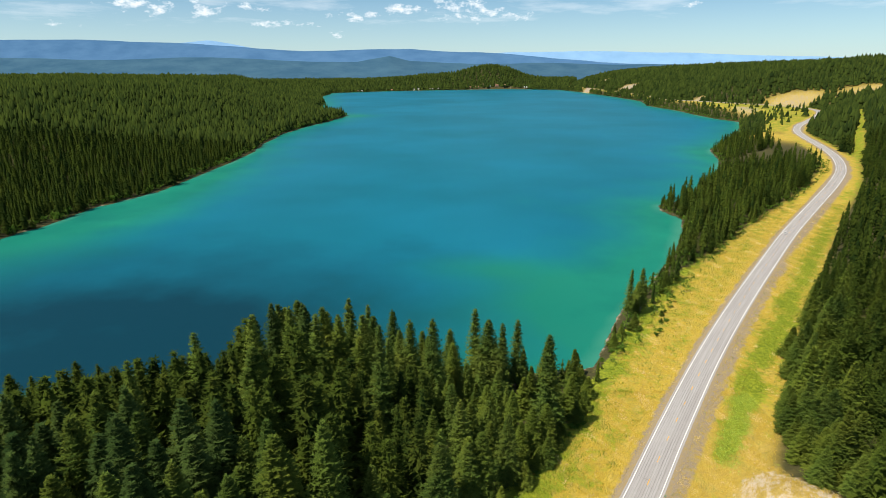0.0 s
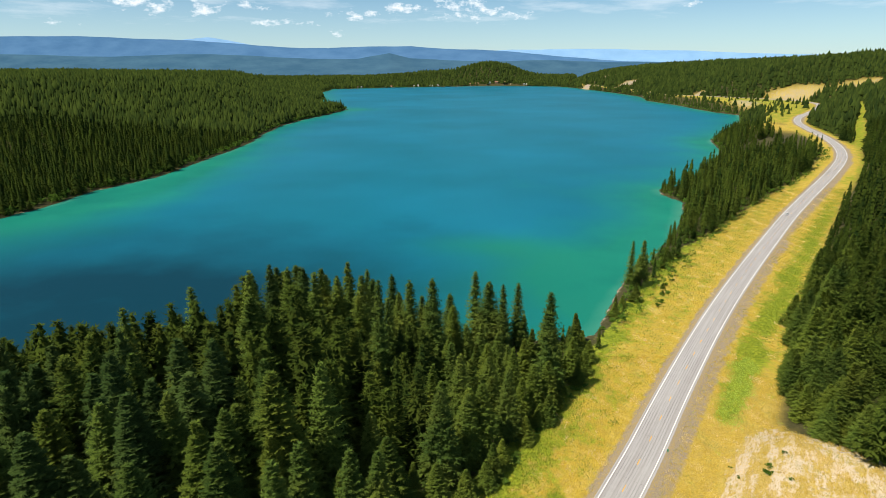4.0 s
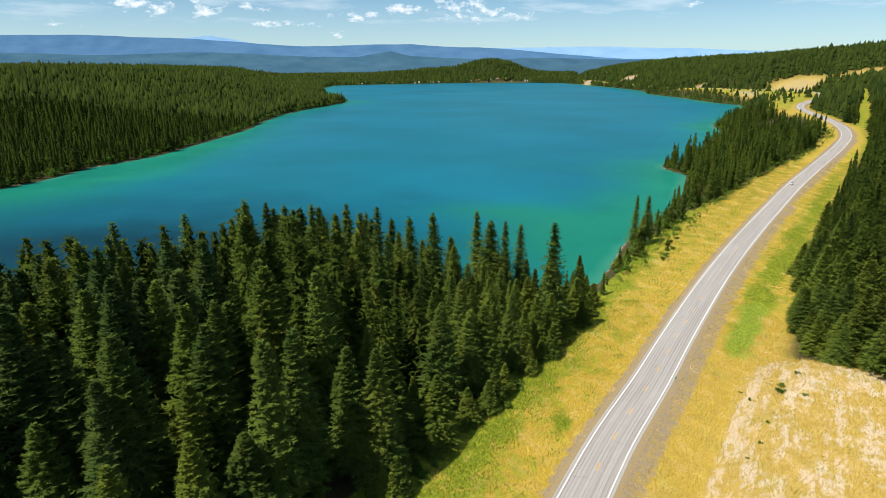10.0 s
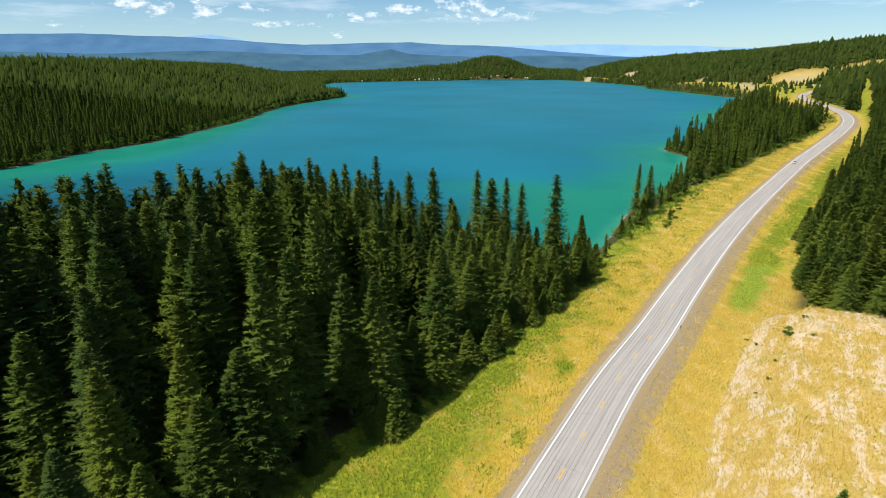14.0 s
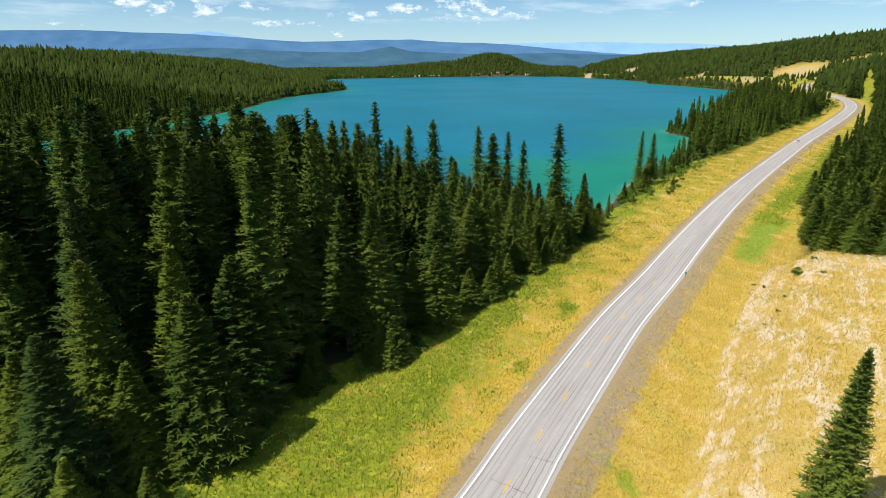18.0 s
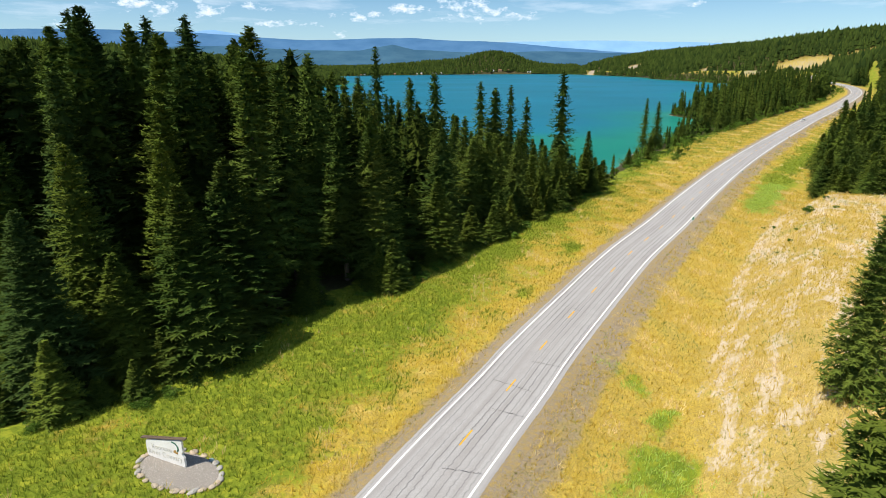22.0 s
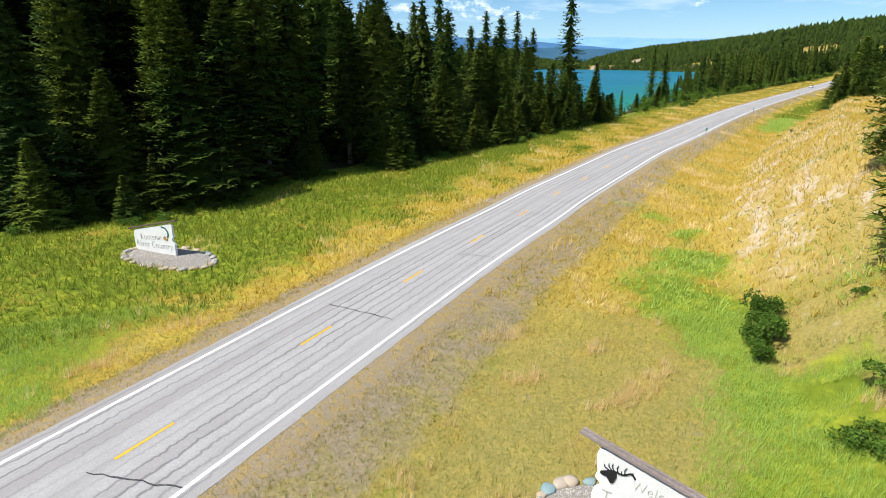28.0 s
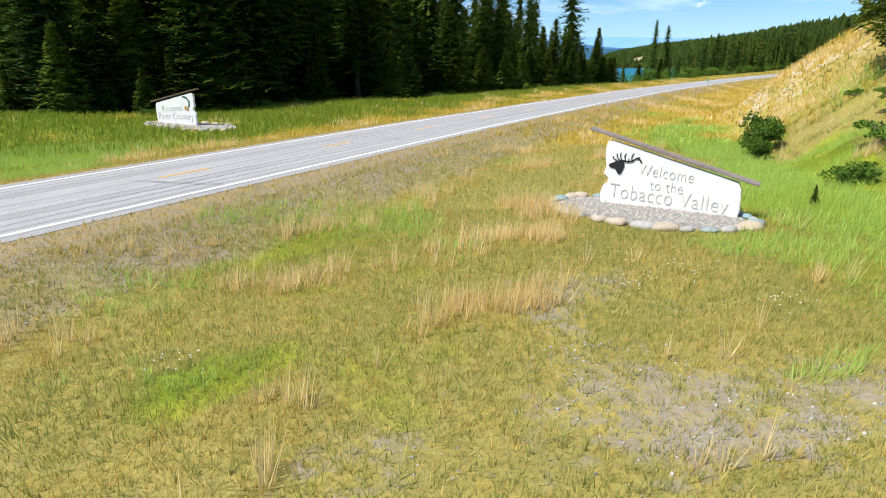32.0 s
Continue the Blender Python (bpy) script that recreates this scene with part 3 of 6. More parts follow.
# ---------- road ----------
def ribbon(name, lo, hi, lift, i0, i1, across=2, wobble=0.0, seed=0):
    r = ROAD_FINE[i0:i1]
    t = np.gradient(r[:, :2], axis=0)
    t /= np.linalg.norm(t, axis=1)[:, None]
    nrm = np.stack([t[:, 1], -t[:, 0]], -1)
    off = np.linspace(lo, hi, across)
    rr = np.random.RandomState(seed)
    jit = rr.uniform(-wobble, wobble, (len(r), across)) if wobble else np.zeros((len(r), across))
    v = [np.column_stack([r[:, :2] + nrm * (o + jit[:, i])[:, None], r[:, 2] + lift + 0.05 * (1 - min(abs(o) / 5.0, 1.0))]) for i, o in enumerate(off)]
    v = np.stack(v, 1).reshape(-1, 3)
    ids = np.arange(len(v)).reshape(len(r), across)
    q = np.stack([ids[:-1, :-1], ids[:-1, 1:], ids[1:, 1:], ids[1:, :-1]], -1).reshape(-1, 4)
    me = tri_mesh(name, v, q)
    s = np.concatenate([[0], np.cumsum(np.linalg.norm(np.diff(r[:, :2], axis=0), axis=1))])
    uv = me.uv_layers.new(name="UVMap")
    U, V = np.tile(off, len(r)), np.repeat(s, across)
    uv.data.foreach_set("uv", np.stack([U[q.ravel()], V[q.ravel()]], -1).ravel().astype(np.float32))
    return me


ROAD_FINE = spline(ROAD_KNOTS[:-4], 1.5)
S_FINE = np.concatenate([[0], np.cumsum(np.linalg.norm(np.diff(ROAD_FINE[:, :2], axis=0), axis=1))])
NF = len(ROAD_FINE)
road = thing("road", ribbon("road", -5.15, 5.15, 0.012, 0, NF, 9, 0.04, 4), M_ASPHALT, "worn grey two lane highway with tar streaks and dashed yellow centre line", "road", kind="structure")
for o, sd_ in ((-4.3, 1), (4.3, 2)):
    thing("edge_line", ribbon("edge_line", o - 0.11, o + 0.11, 0.022, 0, NF, 2, 0.012, sd_), M_LINE, "faded white edge line", parent=road)
for sg in (-1, 1):
    r_ = ROAD_FINE[:420]
    t_ = np.gradient(r_[:, :2], axis=0)
    t_ /= np.linalg.norm(t_, axis=1)[:, None]
    rr_, cols = np.random.RandomState(50 + sg), []
    for o, dz in ((4.95, -0.02), (5.25, -0.03), (5.7, -0.06), (6.3, -0.12), (7.0, -0.34)):
        oo = sg * (o + (rr_.uniform(-0.10, 0.10, len(r_)) if o > 5 else 0))
        cols.append(np.column_stack([r_[:, 0] + t_[:, 1] * oo, r_[:, 1] - t_[:, 0] * oo, r_[:, 2] + dz + 0.02]))
    v_ = np.stack(cols, 1).reshape(-1, 3)
    ids = np.arange(len(v_)).reshape(len(r_), 5)
    q_ = np.stack([ids[:-1, :-1], ids[:-1, 1:], ids[1:, 1:], ids[1:, :-1]], -1).reshape(-1, 4)
    thing("gravel_shoulder", tri_mesh("gravel_shoulder", v_, q_ if sg > 0 else q_[:, ::-1]), M_SHOULDER, "tan gravel shoulder with dry grass remains", parent=road)
s_dash = S_FINE[np.argmin(np.hypot(ROAD_FINE[:, 0] - 0.94, ROAD_FINE[:, 1] - 45.5))] - 1.52


def along(s):
    return np.array([np.interp(s, S_FINE, ROAD_FINE[:, c]) for c in range(3)])


for n in range(-11, 60):
    a = s_dash + n * 12.19
    v, q = [], []
    for j in range(5):
        p, p2 = along(a + j * 0.76), along(a + j * 0.76 + 0.2)
        t = (p2 - p)[:2] / np.linalg.norm((p2 - p)[:2])
        for o in (-0.09, 0.09):
            v.append((p[0] + t[1] * o, p[1] - t[0] * o, p[2] + 0.070))
    q = [(2 * j, 2 * j + 1, 2 * j + 3, 2 * j + 2) for j in range(4)]
    thing("centre_dash", make_mesh("centre_dash", v, q), M_YELLOW, parent=road)

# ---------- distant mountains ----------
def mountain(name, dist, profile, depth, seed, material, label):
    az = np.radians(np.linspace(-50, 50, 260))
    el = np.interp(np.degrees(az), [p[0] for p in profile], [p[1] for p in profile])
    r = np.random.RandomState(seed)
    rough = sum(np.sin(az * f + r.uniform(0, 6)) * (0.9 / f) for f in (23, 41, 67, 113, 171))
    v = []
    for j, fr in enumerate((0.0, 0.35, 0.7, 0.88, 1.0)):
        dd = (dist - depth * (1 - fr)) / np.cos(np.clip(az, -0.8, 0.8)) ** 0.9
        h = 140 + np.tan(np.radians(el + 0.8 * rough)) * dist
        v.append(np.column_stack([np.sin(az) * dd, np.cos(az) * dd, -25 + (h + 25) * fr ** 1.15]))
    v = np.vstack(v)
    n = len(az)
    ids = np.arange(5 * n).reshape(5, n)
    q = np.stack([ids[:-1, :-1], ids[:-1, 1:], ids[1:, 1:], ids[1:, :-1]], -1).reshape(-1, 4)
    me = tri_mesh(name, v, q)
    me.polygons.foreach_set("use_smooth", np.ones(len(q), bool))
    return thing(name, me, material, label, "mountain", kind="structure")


# Air haze is painted in: blue base colour, plus a weak emission of it.
def hazed_material(name, a, b, glow):
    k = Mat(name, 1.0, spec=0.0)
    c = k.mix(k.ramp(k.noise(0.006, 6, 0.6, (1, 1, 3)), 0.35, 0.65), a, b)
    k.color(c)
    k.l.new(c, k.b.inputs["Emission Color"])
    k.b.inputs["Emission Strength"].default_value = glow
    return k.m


mountain("backdrop_far_range", 4850, [(-50, 2.0), (-37, 2.0), (-30, 2.35), (-26, 2.0), (-22, 2.26), (-18, 1.5), (-8, 0.9), (0, 0.9), (6, 1.05), (14, 1.05), (20, 0.95), (26, 0.6), (35, 0.3), (50, 0.2)], 150, 3, hazed_material("far_range", (0.15, 0.29, 0.47), (0.18, 0.33, 0.52), 0.55), "mountain range on the horizon, pale blue haze put into its colour")
mountain("backdrop_near_range", 4650, [(-50, 2.6), (-37, 2.45), (-32, 2.45), (-26, 2.1), (-20, 1.75), (-14, 1.25), (-8, 1.35), (-4, 1.4), (1, 1.1), (5, 0.9), (9, 0.5), (14, 0.1), (25, -0.5), (50, -0.5)], 350, 8, hazed_material("near_range", (0.040, 0.105, 0.205), (0.055, 0.130, 0.240), 0.45), "forested mountain range with blue summer haze put into its colour")
mountain("backdrop_foothills", 4450, [(-50, 0.9), (-37, 0.8), (-30, 0.6), (-22, 0.75), (-14, 0.35), (-9, 0.2), (-6, 0.75), (-4, 0.3), (2, 0.0), (10, 0.0), (14, -0.1), (50, -0.6)], 500, 13, hazed_material("foothills", (0.026, 0.072, 0.120), (0.040, 0.095, 0.145), 0.38), "dark wooded foothills with blue haze put into their colour")

# ---------- conifers ----------
def crown_arrays(rng, H, R, low, whorls, per, leaf, ragged=0.25, spire=1.0, tiers=0, points=7, inner=0.82):
    """Branch sprays of one conifer, round ragged inner skirts, as triangles."""
    V, T = [], []

    def reach_at(f):
        return R * ((1 - f) ** spire) * (1 - 0.25 * f) * min(1.0, 0.62 + f * 3.0) + 0.10

    for w in range(whorls):
        f = (w + rng.uniform(0, 0.9)) / whorls
        h = low + (H - low) * f
        reach = reach_at(f)
        a0 = rng.uniform(0, 6.28)
        for b in range(per):
            if rng.random() < 0.06:
                continue
            a = a0 + 6.283 * b / per + rng.uniform(-0.3, 0.3)
            L = reach * rng.uniform(1 - ragged * 1.5, 1 + ragged)
            droop = -0.30 - 0.20 * (1 - f) + 0.35 * f * f + rng.uniform(-0.14, 0.14)
            ca, sa = math.cos(a), math.sin(a)
            hh = h + rng.uniform(-0.3, 0.3)

            def at(s, side, up):
                z = hh + droop * s * L + 0.24 * (s * s) * L + up
                return (ca * s * L - sa * side, sa * s * L + ca * side, z)
            for j in range(leaf):
                s = 0.36 + 0.60 * (j + rng.uniform(0, 0.8)) / leaf
                long = (0.40 + 0.15 * L) * (1.25 - 0.6 * s) * rng.uniform(0.7, 1.3) * (6.0 / leaf) ** 0.35
                half = (0.10 + 0.16 * long) / max(L, 0.3)
                for sg in (-1, 1):
                    n, tip = len(V), rng.uniform(0.35, 0.8)
                    V += [at(s - half, 0, 0.03), at(s + half, sg * 0.04, 0.0), at(s + tip * long / max(L, 0.3), sg * long * (1.15 - tip * 0.6), long * rng.uniform(-0.45, 0.38))]
                    T.append((n, n + 1, n + 2))
            n = len(V)
            V += [at(0.74, -0.045 * L, -0.02), at(0.74, 0.045 * L, -0.02), at(1.12, 0, 0.06)]
            T.append((n, n + 1, n + 2))
    for w in range(tiers):
        f = (w + rng.uniform(0.1, 0.6)) / tiers
        h = low + (H - low) * f
        reach = reach_at(f) * inner * rng.uniform(0.75, 1.12)
        lift = (H - low) / tiers * 1.25
        n, a0 = len(V), rng.uniform(0, 6.28)
        for b in range(2 * points):
            a = a0 + 3.1416 * b / points + rng.uniform(-0.12, 0.12)
            q = reach * ((0.90 if b % 2 == 0 else 0.42) + rng.uniform(-0.22, 0.22))
            V.append((q * math.cos(a), q * math.sin(a), h - 0.45 * q + rng.uniform(-0.45, 0.45)))
        V.append((0, 0, min(h + lift, H)))
        T += [(n + b, n + (b + 1) % (2 * points), n + 2 * points) for b in range(2 * points)]
    n = len(V)
    V += [(0.13, 0, H - 1.2), (-0.08, 0.11, H - 1.2), (0, 0, H + 0.15), (-0.06, -0.12, H - 1.2)]
    T += [(n, n + 1, n + 2), (n + 1, n + 3, n + 2), (n + 3, n, n + 2)]
    return np.array(V, float), np.array(T, int)


def trunk_arrays(rng, H, r0, sides=6):
    V, T = [], []
    for i, f in enumerate((-0.03, 0.05, 0.35, 0.7, 0.98)):
        rad = r0 * (1.25 if i == 0 else 1 - 0.92 * f)
        ox, oy = (rng.uniform(-0.08, 0.08), rng.uniform(-0.08, 0.08)) if 0 < i < 4 else (0, 0)
        for s in range(sides):
            a = 6.283 * s / sides
            V.append((ox + rad * math.cos(a), oy + rad * math.sin(a), H * f))
    for i in range(4):
        for s in range(sides):
            a, b = i * sides + s, i * sides + (s + 1) % sides
            T += [(a, b, b + sides), (a, b + sides, a + sides)]
    return np.array(V), np.array(T)


def tree_model(seed, H, R, low, whorls, per, leaf, material, label, ragged=0.25, spire=1.0, inner=0.60):
    rng = random.Random(seed)
    root = new("conifer_tree")
    tagged(root, label, "tree", "conifers of the lakeside forest")
    v, t = crown_arrays(rng, H, R, low, whorls, per, leaf, ragged, spire, int(H * 0.62), 8, inner)
    thing("crown", tri_mesh("crown", v, t), material, parent=root)
    v, t = trunk_arrays(rng, H, 0.012 * H + 0.05)
    thing("trunk", tri_mesh("trunk", v, t), M_BARK, parent=root)
    return root


MODELS = [  # model, height; 6 to 10 and 13, 14 are simpler, for rows that stand farther back
    (tree_model(1, 34, 7.6, 2.6, 74, 10, 6, M_FIR, "tall dark green Douglas fir with drooping branches", 0.16, 0.60, 0.68), 34),
    (tree_model(2, 30, 7.8, 1.4, 68, 11, 6, M_FIR, "full dark green fir standing in dense forest", 0.14, 0.66, 0.70), 30),
    (tree_model(3, 36, 4.6, 6.0, 72, 8, 5, M_FIR, "slender tall spruce with a narrow ragged crown", 0.32, 0.52, 0.58), 36),
    (tree_model(4, 24, 7.2, 0.5, 60, 11, 6, M_PINE, "broad olive green fir with branches to the ground", 0.14, 0.74, 0.70), 24),
    (tree_model(5, 32, 7.2, 3.2, 70, 10, 6, M_PINE, "tall olive green pine with ragged crown", 0.24, 0.56, 0.64), 32),
    (tree_model(6, 15, 4.5, 0.2, 40, 10, 4, M_PINE, "young full fir at the forest edge", 0.16, 0.82, 0.68), 15),
    (tree_model(11, 34, 7.6, 2.6, 54, 9, 3, M_FIR, "tall dark fir standing behind the forest edge", 0.18, 0.60, 0.76), 34),
    (tree_model(12, 30, 7.8, 1.4, 50, 9, 3, M_FIR, "full dark fir among close neighbours", 0.16, 0.66, 0.78), 30),
    (tree_model(13, 36, 4.8, 6.0, 52, 8, 3, M_FIR, "slender spruce rising above the forest", 0.32, 0.52, 0.66), 36),
    (tree_model(14, 24, 7.2, 0.5, 44, 10, 3, M_PINE, "broad olive fir on the wooded slope", 0.16, 0.74, 0.78), 24),
    (tree_model(15, 32, 7.2, 3.2, 52, 9, 3, M_PINE, "olive green pine with a ragged crown among firs", 0.24, 0.56, 0.74), 32),
    # 11 to 14: the left wood's shade is put into the needle colour
    (tree_model(21, 34, 7.6, 2.0, 74, 10, 6, M_SHADED_NEEDLE, "tall bluish green conifer in the deep forest, needles darkened for shade", 0.16, 0.64, 0.68), 34),
    (tree_model(22, 27, 7.4, 0.8, 62, 11, 6, M_SHADED_NEEDLE, "full bluish green conifer with low branches, needles darkened for shade", 0.14, 0.72, 0.70), 27),
    (tree_model(23, 34, 7.6, 2.0, 54, 9, 3, M_SHADED_NEEDLE, "tall bluish green conifer standing in close forest, needles darkened for shade", 0.18, 0.62, 0.76), 34),
    (tree_model(24, 27, 7.4, 0.8, 46, 10, 3, M_SHADED_NEEDLE, "bluish green conifer between taller firs, needles darkened for shade", 0.16, 0.70, 0.78), 27),
]
TREE_RNG = random.Random(77)
USED = [False] * len(MODELS)


def plant(kind, x, y, top_z=None, height=None, wide=1.0):
    z = float(relief([x], [y])[0][0])
    ob, h0 = MODELS[kind]
    h = height if height else top_z - z
    s = h / h0
    m = Matrix.Translation((x, y, z - 0.05)) @ Matrix.Rotation(TREE_RNG.uniform(0, 6.28), 4, "Z") @ Matrix.Rotation(TREE_RNG.uniform(-0.02, 0.02), 4, "X")
    if USED[kind]:
        c = copy_thing(ob, m)
    else:
        c, USED[kind] = ob, True
        c.matrix_basis = m
    w = wide * TREE_RNG.uniform(0.88, 1.22)
    c.scale = (s ** 0.75 * w, s ** 0.75 * w, s)
    return c


KNOWN = [(-82.1, 127.4, 46, 2), (-76.7, 151.4, 42, 2), (-61.2, 158.6, 44.4, 0), (-43.7, 167, 41, 2), (-39.7, 181, 35, 0), (-30.9, 179.2, 35.4, 1), (-21.5, 154, 43.3, 2), (-14.4, 175.9, 35, 0),
         (-6, 172.4, 37, 0), (8.1, 188.7, 33.4, 2), (12.5, 184, 31.6, 0), (30.6, 161.4, 36.6, 2), (44.8, 189.3, 17.4, 5), (17.2, 178.7, 32.5, 2), (23.6, 190.2, 28.4, 2), (84.8, 256.3, 24.3, 2), (93, 263, 22.6, 2),
         (-24, 99.8, 21, 3), (-3.8, 107, 17, 3), (-9.4, 109.8, 15, 5), (-30.3, 94.8, 19, 3), (-33.5, 73.3, 26, 1), (-47.5, 61.5, 29.4, 4), (-36, 86, 25, 4), (-34.9, 63, 24.4, 3), (-42.5, 59.1, 16.5, 3), (-64.8, 88.8, 44.5, 0), (-69.7, 109.2, 43.4, 0), (-53.8, 137.2, 44.6, 1), (-62.3, 68.5, 31, 1), (-54, 55, 20, 3), (-66, 58, 27, 0), (10.3, 123, 11, 5), (-14.4, 104.4, 26, 3), (-78.5, 92.4, 40, 4)]
# edge of the near forest, from the road verge to the open left end, and the shore behind
WOOD = [(-120, 56), (-84, 50), (-62, 47), (-50, 48), (-38, 54), (-31, 68), (-24, 82), (-10, 92), (0, 113), (11, 126), (30, 153), (44, 175), (52, 192), (52, 202), (0, 202), (-50, 203), (-95, 199), (-139, 188), (-168, 179), (-235, 156), (-260, 120), (-180, 90)]


def inside(x, y, poly):
    c = np.zeros(np.shape(x), bool)
    for (ax, ay), (bx, by) in zip(poly, poly[1:] + poly[:1]):
        if ay != by:
            c ^= ((ay > y) != (by > y)) & (x < ax + (y - ay) * (bx - ax) / (by - ay))
    return c


def scatter(x0, x1, y0, y1, gap, seed, taken=()):
    """Places in a jittered grid, none too near to a taken one."""
    r = np.random.RandomState(seed)
    X, Y = np.meshgrid(np.arange(x0, x1, gap), np.arange(y0, y1, gap))
    X, Y = (X + r.uniform(-0.42, 0.42, X.shape) * gap).ravel(), (Y + r.uniform(-0.42, 0.42, Y.shape) * gap).ravel()
    ok = np.ones(len(X), bool)
    for tx, ty in taken:
        ok &= np.hypot(X - tx, Y - ty) > gap * 0.75
    return X[ok], Y[ok]


for x, y, zt, kind in KNOWN:
    plant(kind if math.hypot(x, y) < 150 or kind == 5 else kind + 6, x, y, zt)
plant(1, 37.0, 41.0, 28.0, wide=0.70)
plant(3, 28.6, 24.2, height=23.0, wide=0.80)
TAKEN = [(k[0], k[1]) for k in KNOWN] + [(37.0, 41.0)]
X, Y = scatter(-270, 60, 45, 206, 8.0, 21, TAKEN)
ok = inside(X, Y, WOOD)
X, Y = X[ok], Y[ok]
front = (Y < 118) & (X > -105) & (X > -0.8 * Y - 24) | (X > -6) | ((Y > 170) & (X > -70))
order = np.argsort(np.where(front, Y, Y + 1000))
NEAR = order[:min(160, int(front.sum()))]
REST = order[len(NEAR):]
hr = np.random.RandomState(5)


def forest_height(x, y):
    """Tree tops rise towards the left of the near wood, and are lower along its verge and shore."""
    base = np.interp(x, [-250, -120, -85, -40, -15, 10, 35, 50], [42, 47, 49, 46, 33, 27, 20, 14]) * np.interp(y, [46, 60, 78, 100, 125, 160, 200], [0.62, 0.78, 1.0, 1.0, 0.95, 0.84, 0.76])
    behind = np.maximum(y - (121 + 0.53 * (x + 104)), 0)
    cap = np.maximum(45.5 - 0.52 * behind, 14) + np.interp(x, [-72, -45], [0, 60])
    return np.minimum(base * np.where(x < -48, hr.uniform(0.86, 1.04, np.shape(x)), hr.uniform(0.72, 1.05, np.shape(x))), cap * hr.uniform(0.92, 1.03, np.shape(x)))


HN = forest_height(X, Y)
for i in NEAR:
    h = HN[i] * (0.75 if Y[i] < 78 and hr.uniform() < 0.4 else 1.0)
    kind = 5 if h < 17 else int(hr.choice([0, 1, 2, 3, 4], p=[0.27, 0.25, 0.12, 0.18, 0.18]))
    close = math.hypot(X[i] + 10, Y[i]) < 108
    # Most trees on the left take the models with shade in their needle colour.
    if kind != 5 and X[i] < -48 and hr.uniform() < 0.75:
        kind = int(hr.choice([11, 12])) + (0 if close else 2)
    elif kind != 5 and not close:
        kind += 6
    plant(kind, X[i], Y[i], height=h)


def forest(name, models, x, y, h, wide, material, label, parent_trunks=None, seed=1):
    """Many joined conifers, each a copy of one of a few small models."""
    r = np.random.RandomState(seed)
    z = relief(x, y)[0]
    pick = r.randint(0, len(models), len(x))
    Vs, Ts, n0, tone = [], [], 0, []
    for m, (v, t, h0) in enumerate(models):
        ids = np.where(pick == m)[0]
        if not len(ids):
            continue
        a = r.uniform(0, 6.28, len(ids))
        s = h[ids] / h0
        w = s ** 0.75 * wide[ids]
        c, sn = np.cos(a) * w, np.sin(a) * w
        vx = c[:, None] * v[:, 0] - sn[:, None] * v[:, 1] + x[ids, None]
        vy = sn[:, None] * v[:, 0] + c[:, None] * v[:, 1] + y[ids, None]
        vz = s[:, None] * v[:, 2] + z[ids, None]
        Vs.append(np.stack([vx, vy, vz], -1).reshape(-1, 3))
        Ts.append((t[None] + (np.arange(len(ids)) * len(v))[:, None, None] + n0).reshape(-1, 3))
        n0 += len(ids) * len(v)
        tn = np.clip(0.5 + 0.30 * wave(x[ids], y[ids], 60, 71) + r.uniform(-0.5, 0.5, len(ids)), 0, 1)
        tone.append(np.repeat(tn, len(v)))
    me = tri_mesh(name, np.vstack(Vs), np.vstack(Ts))
    give(me, "tone", np.concatenate(tone))
    return thing(name, me, material, label, "forest", kind="stuff")


def joined(seed, H, R, low, whorls, per, leaf, ragged, spire, tiers, points):
    rng = random.Random(seed)
    v, t = crown_arrays(rng, H, R, low, whorls, per, leaf, ragged, spire, tiers, points)
    tv, tt = trunk_arrays(rng, H, 0.011 * H + 0.05, 4)
    return np.vstack([v, tv]), np.vstack([t, tt + len(v)]), H


MID = [joined(31, 32, 7.6, 3, 28, 8, 1, 0.24, 0.56, 20, 7), joined(32, 30, 7.8, 2, 28, 8, 1, 0.22, 0.62, 20, 7), joined(33, 34, 5.0, 5, 26, 6, 1, 0.36, 0.50, 20, 6), joined(34, 28, 7.6, 1.5, 28, 8, 1, 0.22, 0.66, 19, 7)]
LOWD0 = [joined(47, 30, 5.6, 1.0, 0, 5, 1, 0.3, 0.6, 10, 5), joined(48, 30, 4.4, 1.5, 0, 5, 1, 0.35, 0.5, 10, 5), joined(49, 28, 5.6, 1.0, 0, 5, 1, 0.3, 0.62, 9, 5)]
LOWD = [joined(41, 30, 5.8, 0.6, 8, 6, 1, 0.3, 0.6, 10, 6), joined(42, 30, 4.6, 0.8, 8, 6, 1, 0.35, 0.5, 10, 5), joined(43, 28, 6.0, 0.5, 8, 6, 1, 0.3, 0.62, 9, 6)]


def far_model(seed, H, R):
    r = np.random.RandomState(seed)
    V, T = [], []
    for z0, z1, rad in ((0.10, 0.70, 1.0), (0.46, 1.0, 0.6)):
        n = len(V)
        k = 5
        for i in range(k):
            a = 6.283 * i / k + r.uniform(-0.3, 0.3)
            q = R * rad * r.uniform(0.7, 1.2)
            V.append((q * math.cos(a), q * math.sin(a), H * (z0 + r.uniform(-0.06, 0.06))))
        V.append((r.uniform(-0.2, 0.2), r.uniform(-0.2, 0.2), H * z1))
        T += [(n + i, n + (i + 1) % k, n + k) for i in range(k)]
    return np.array(V), np.array(T), H


FAR = [far_model(i, 26, 3.4) for i in range(4)] + [far_model(i, 22, 4.6) for i in range(4, 8)]
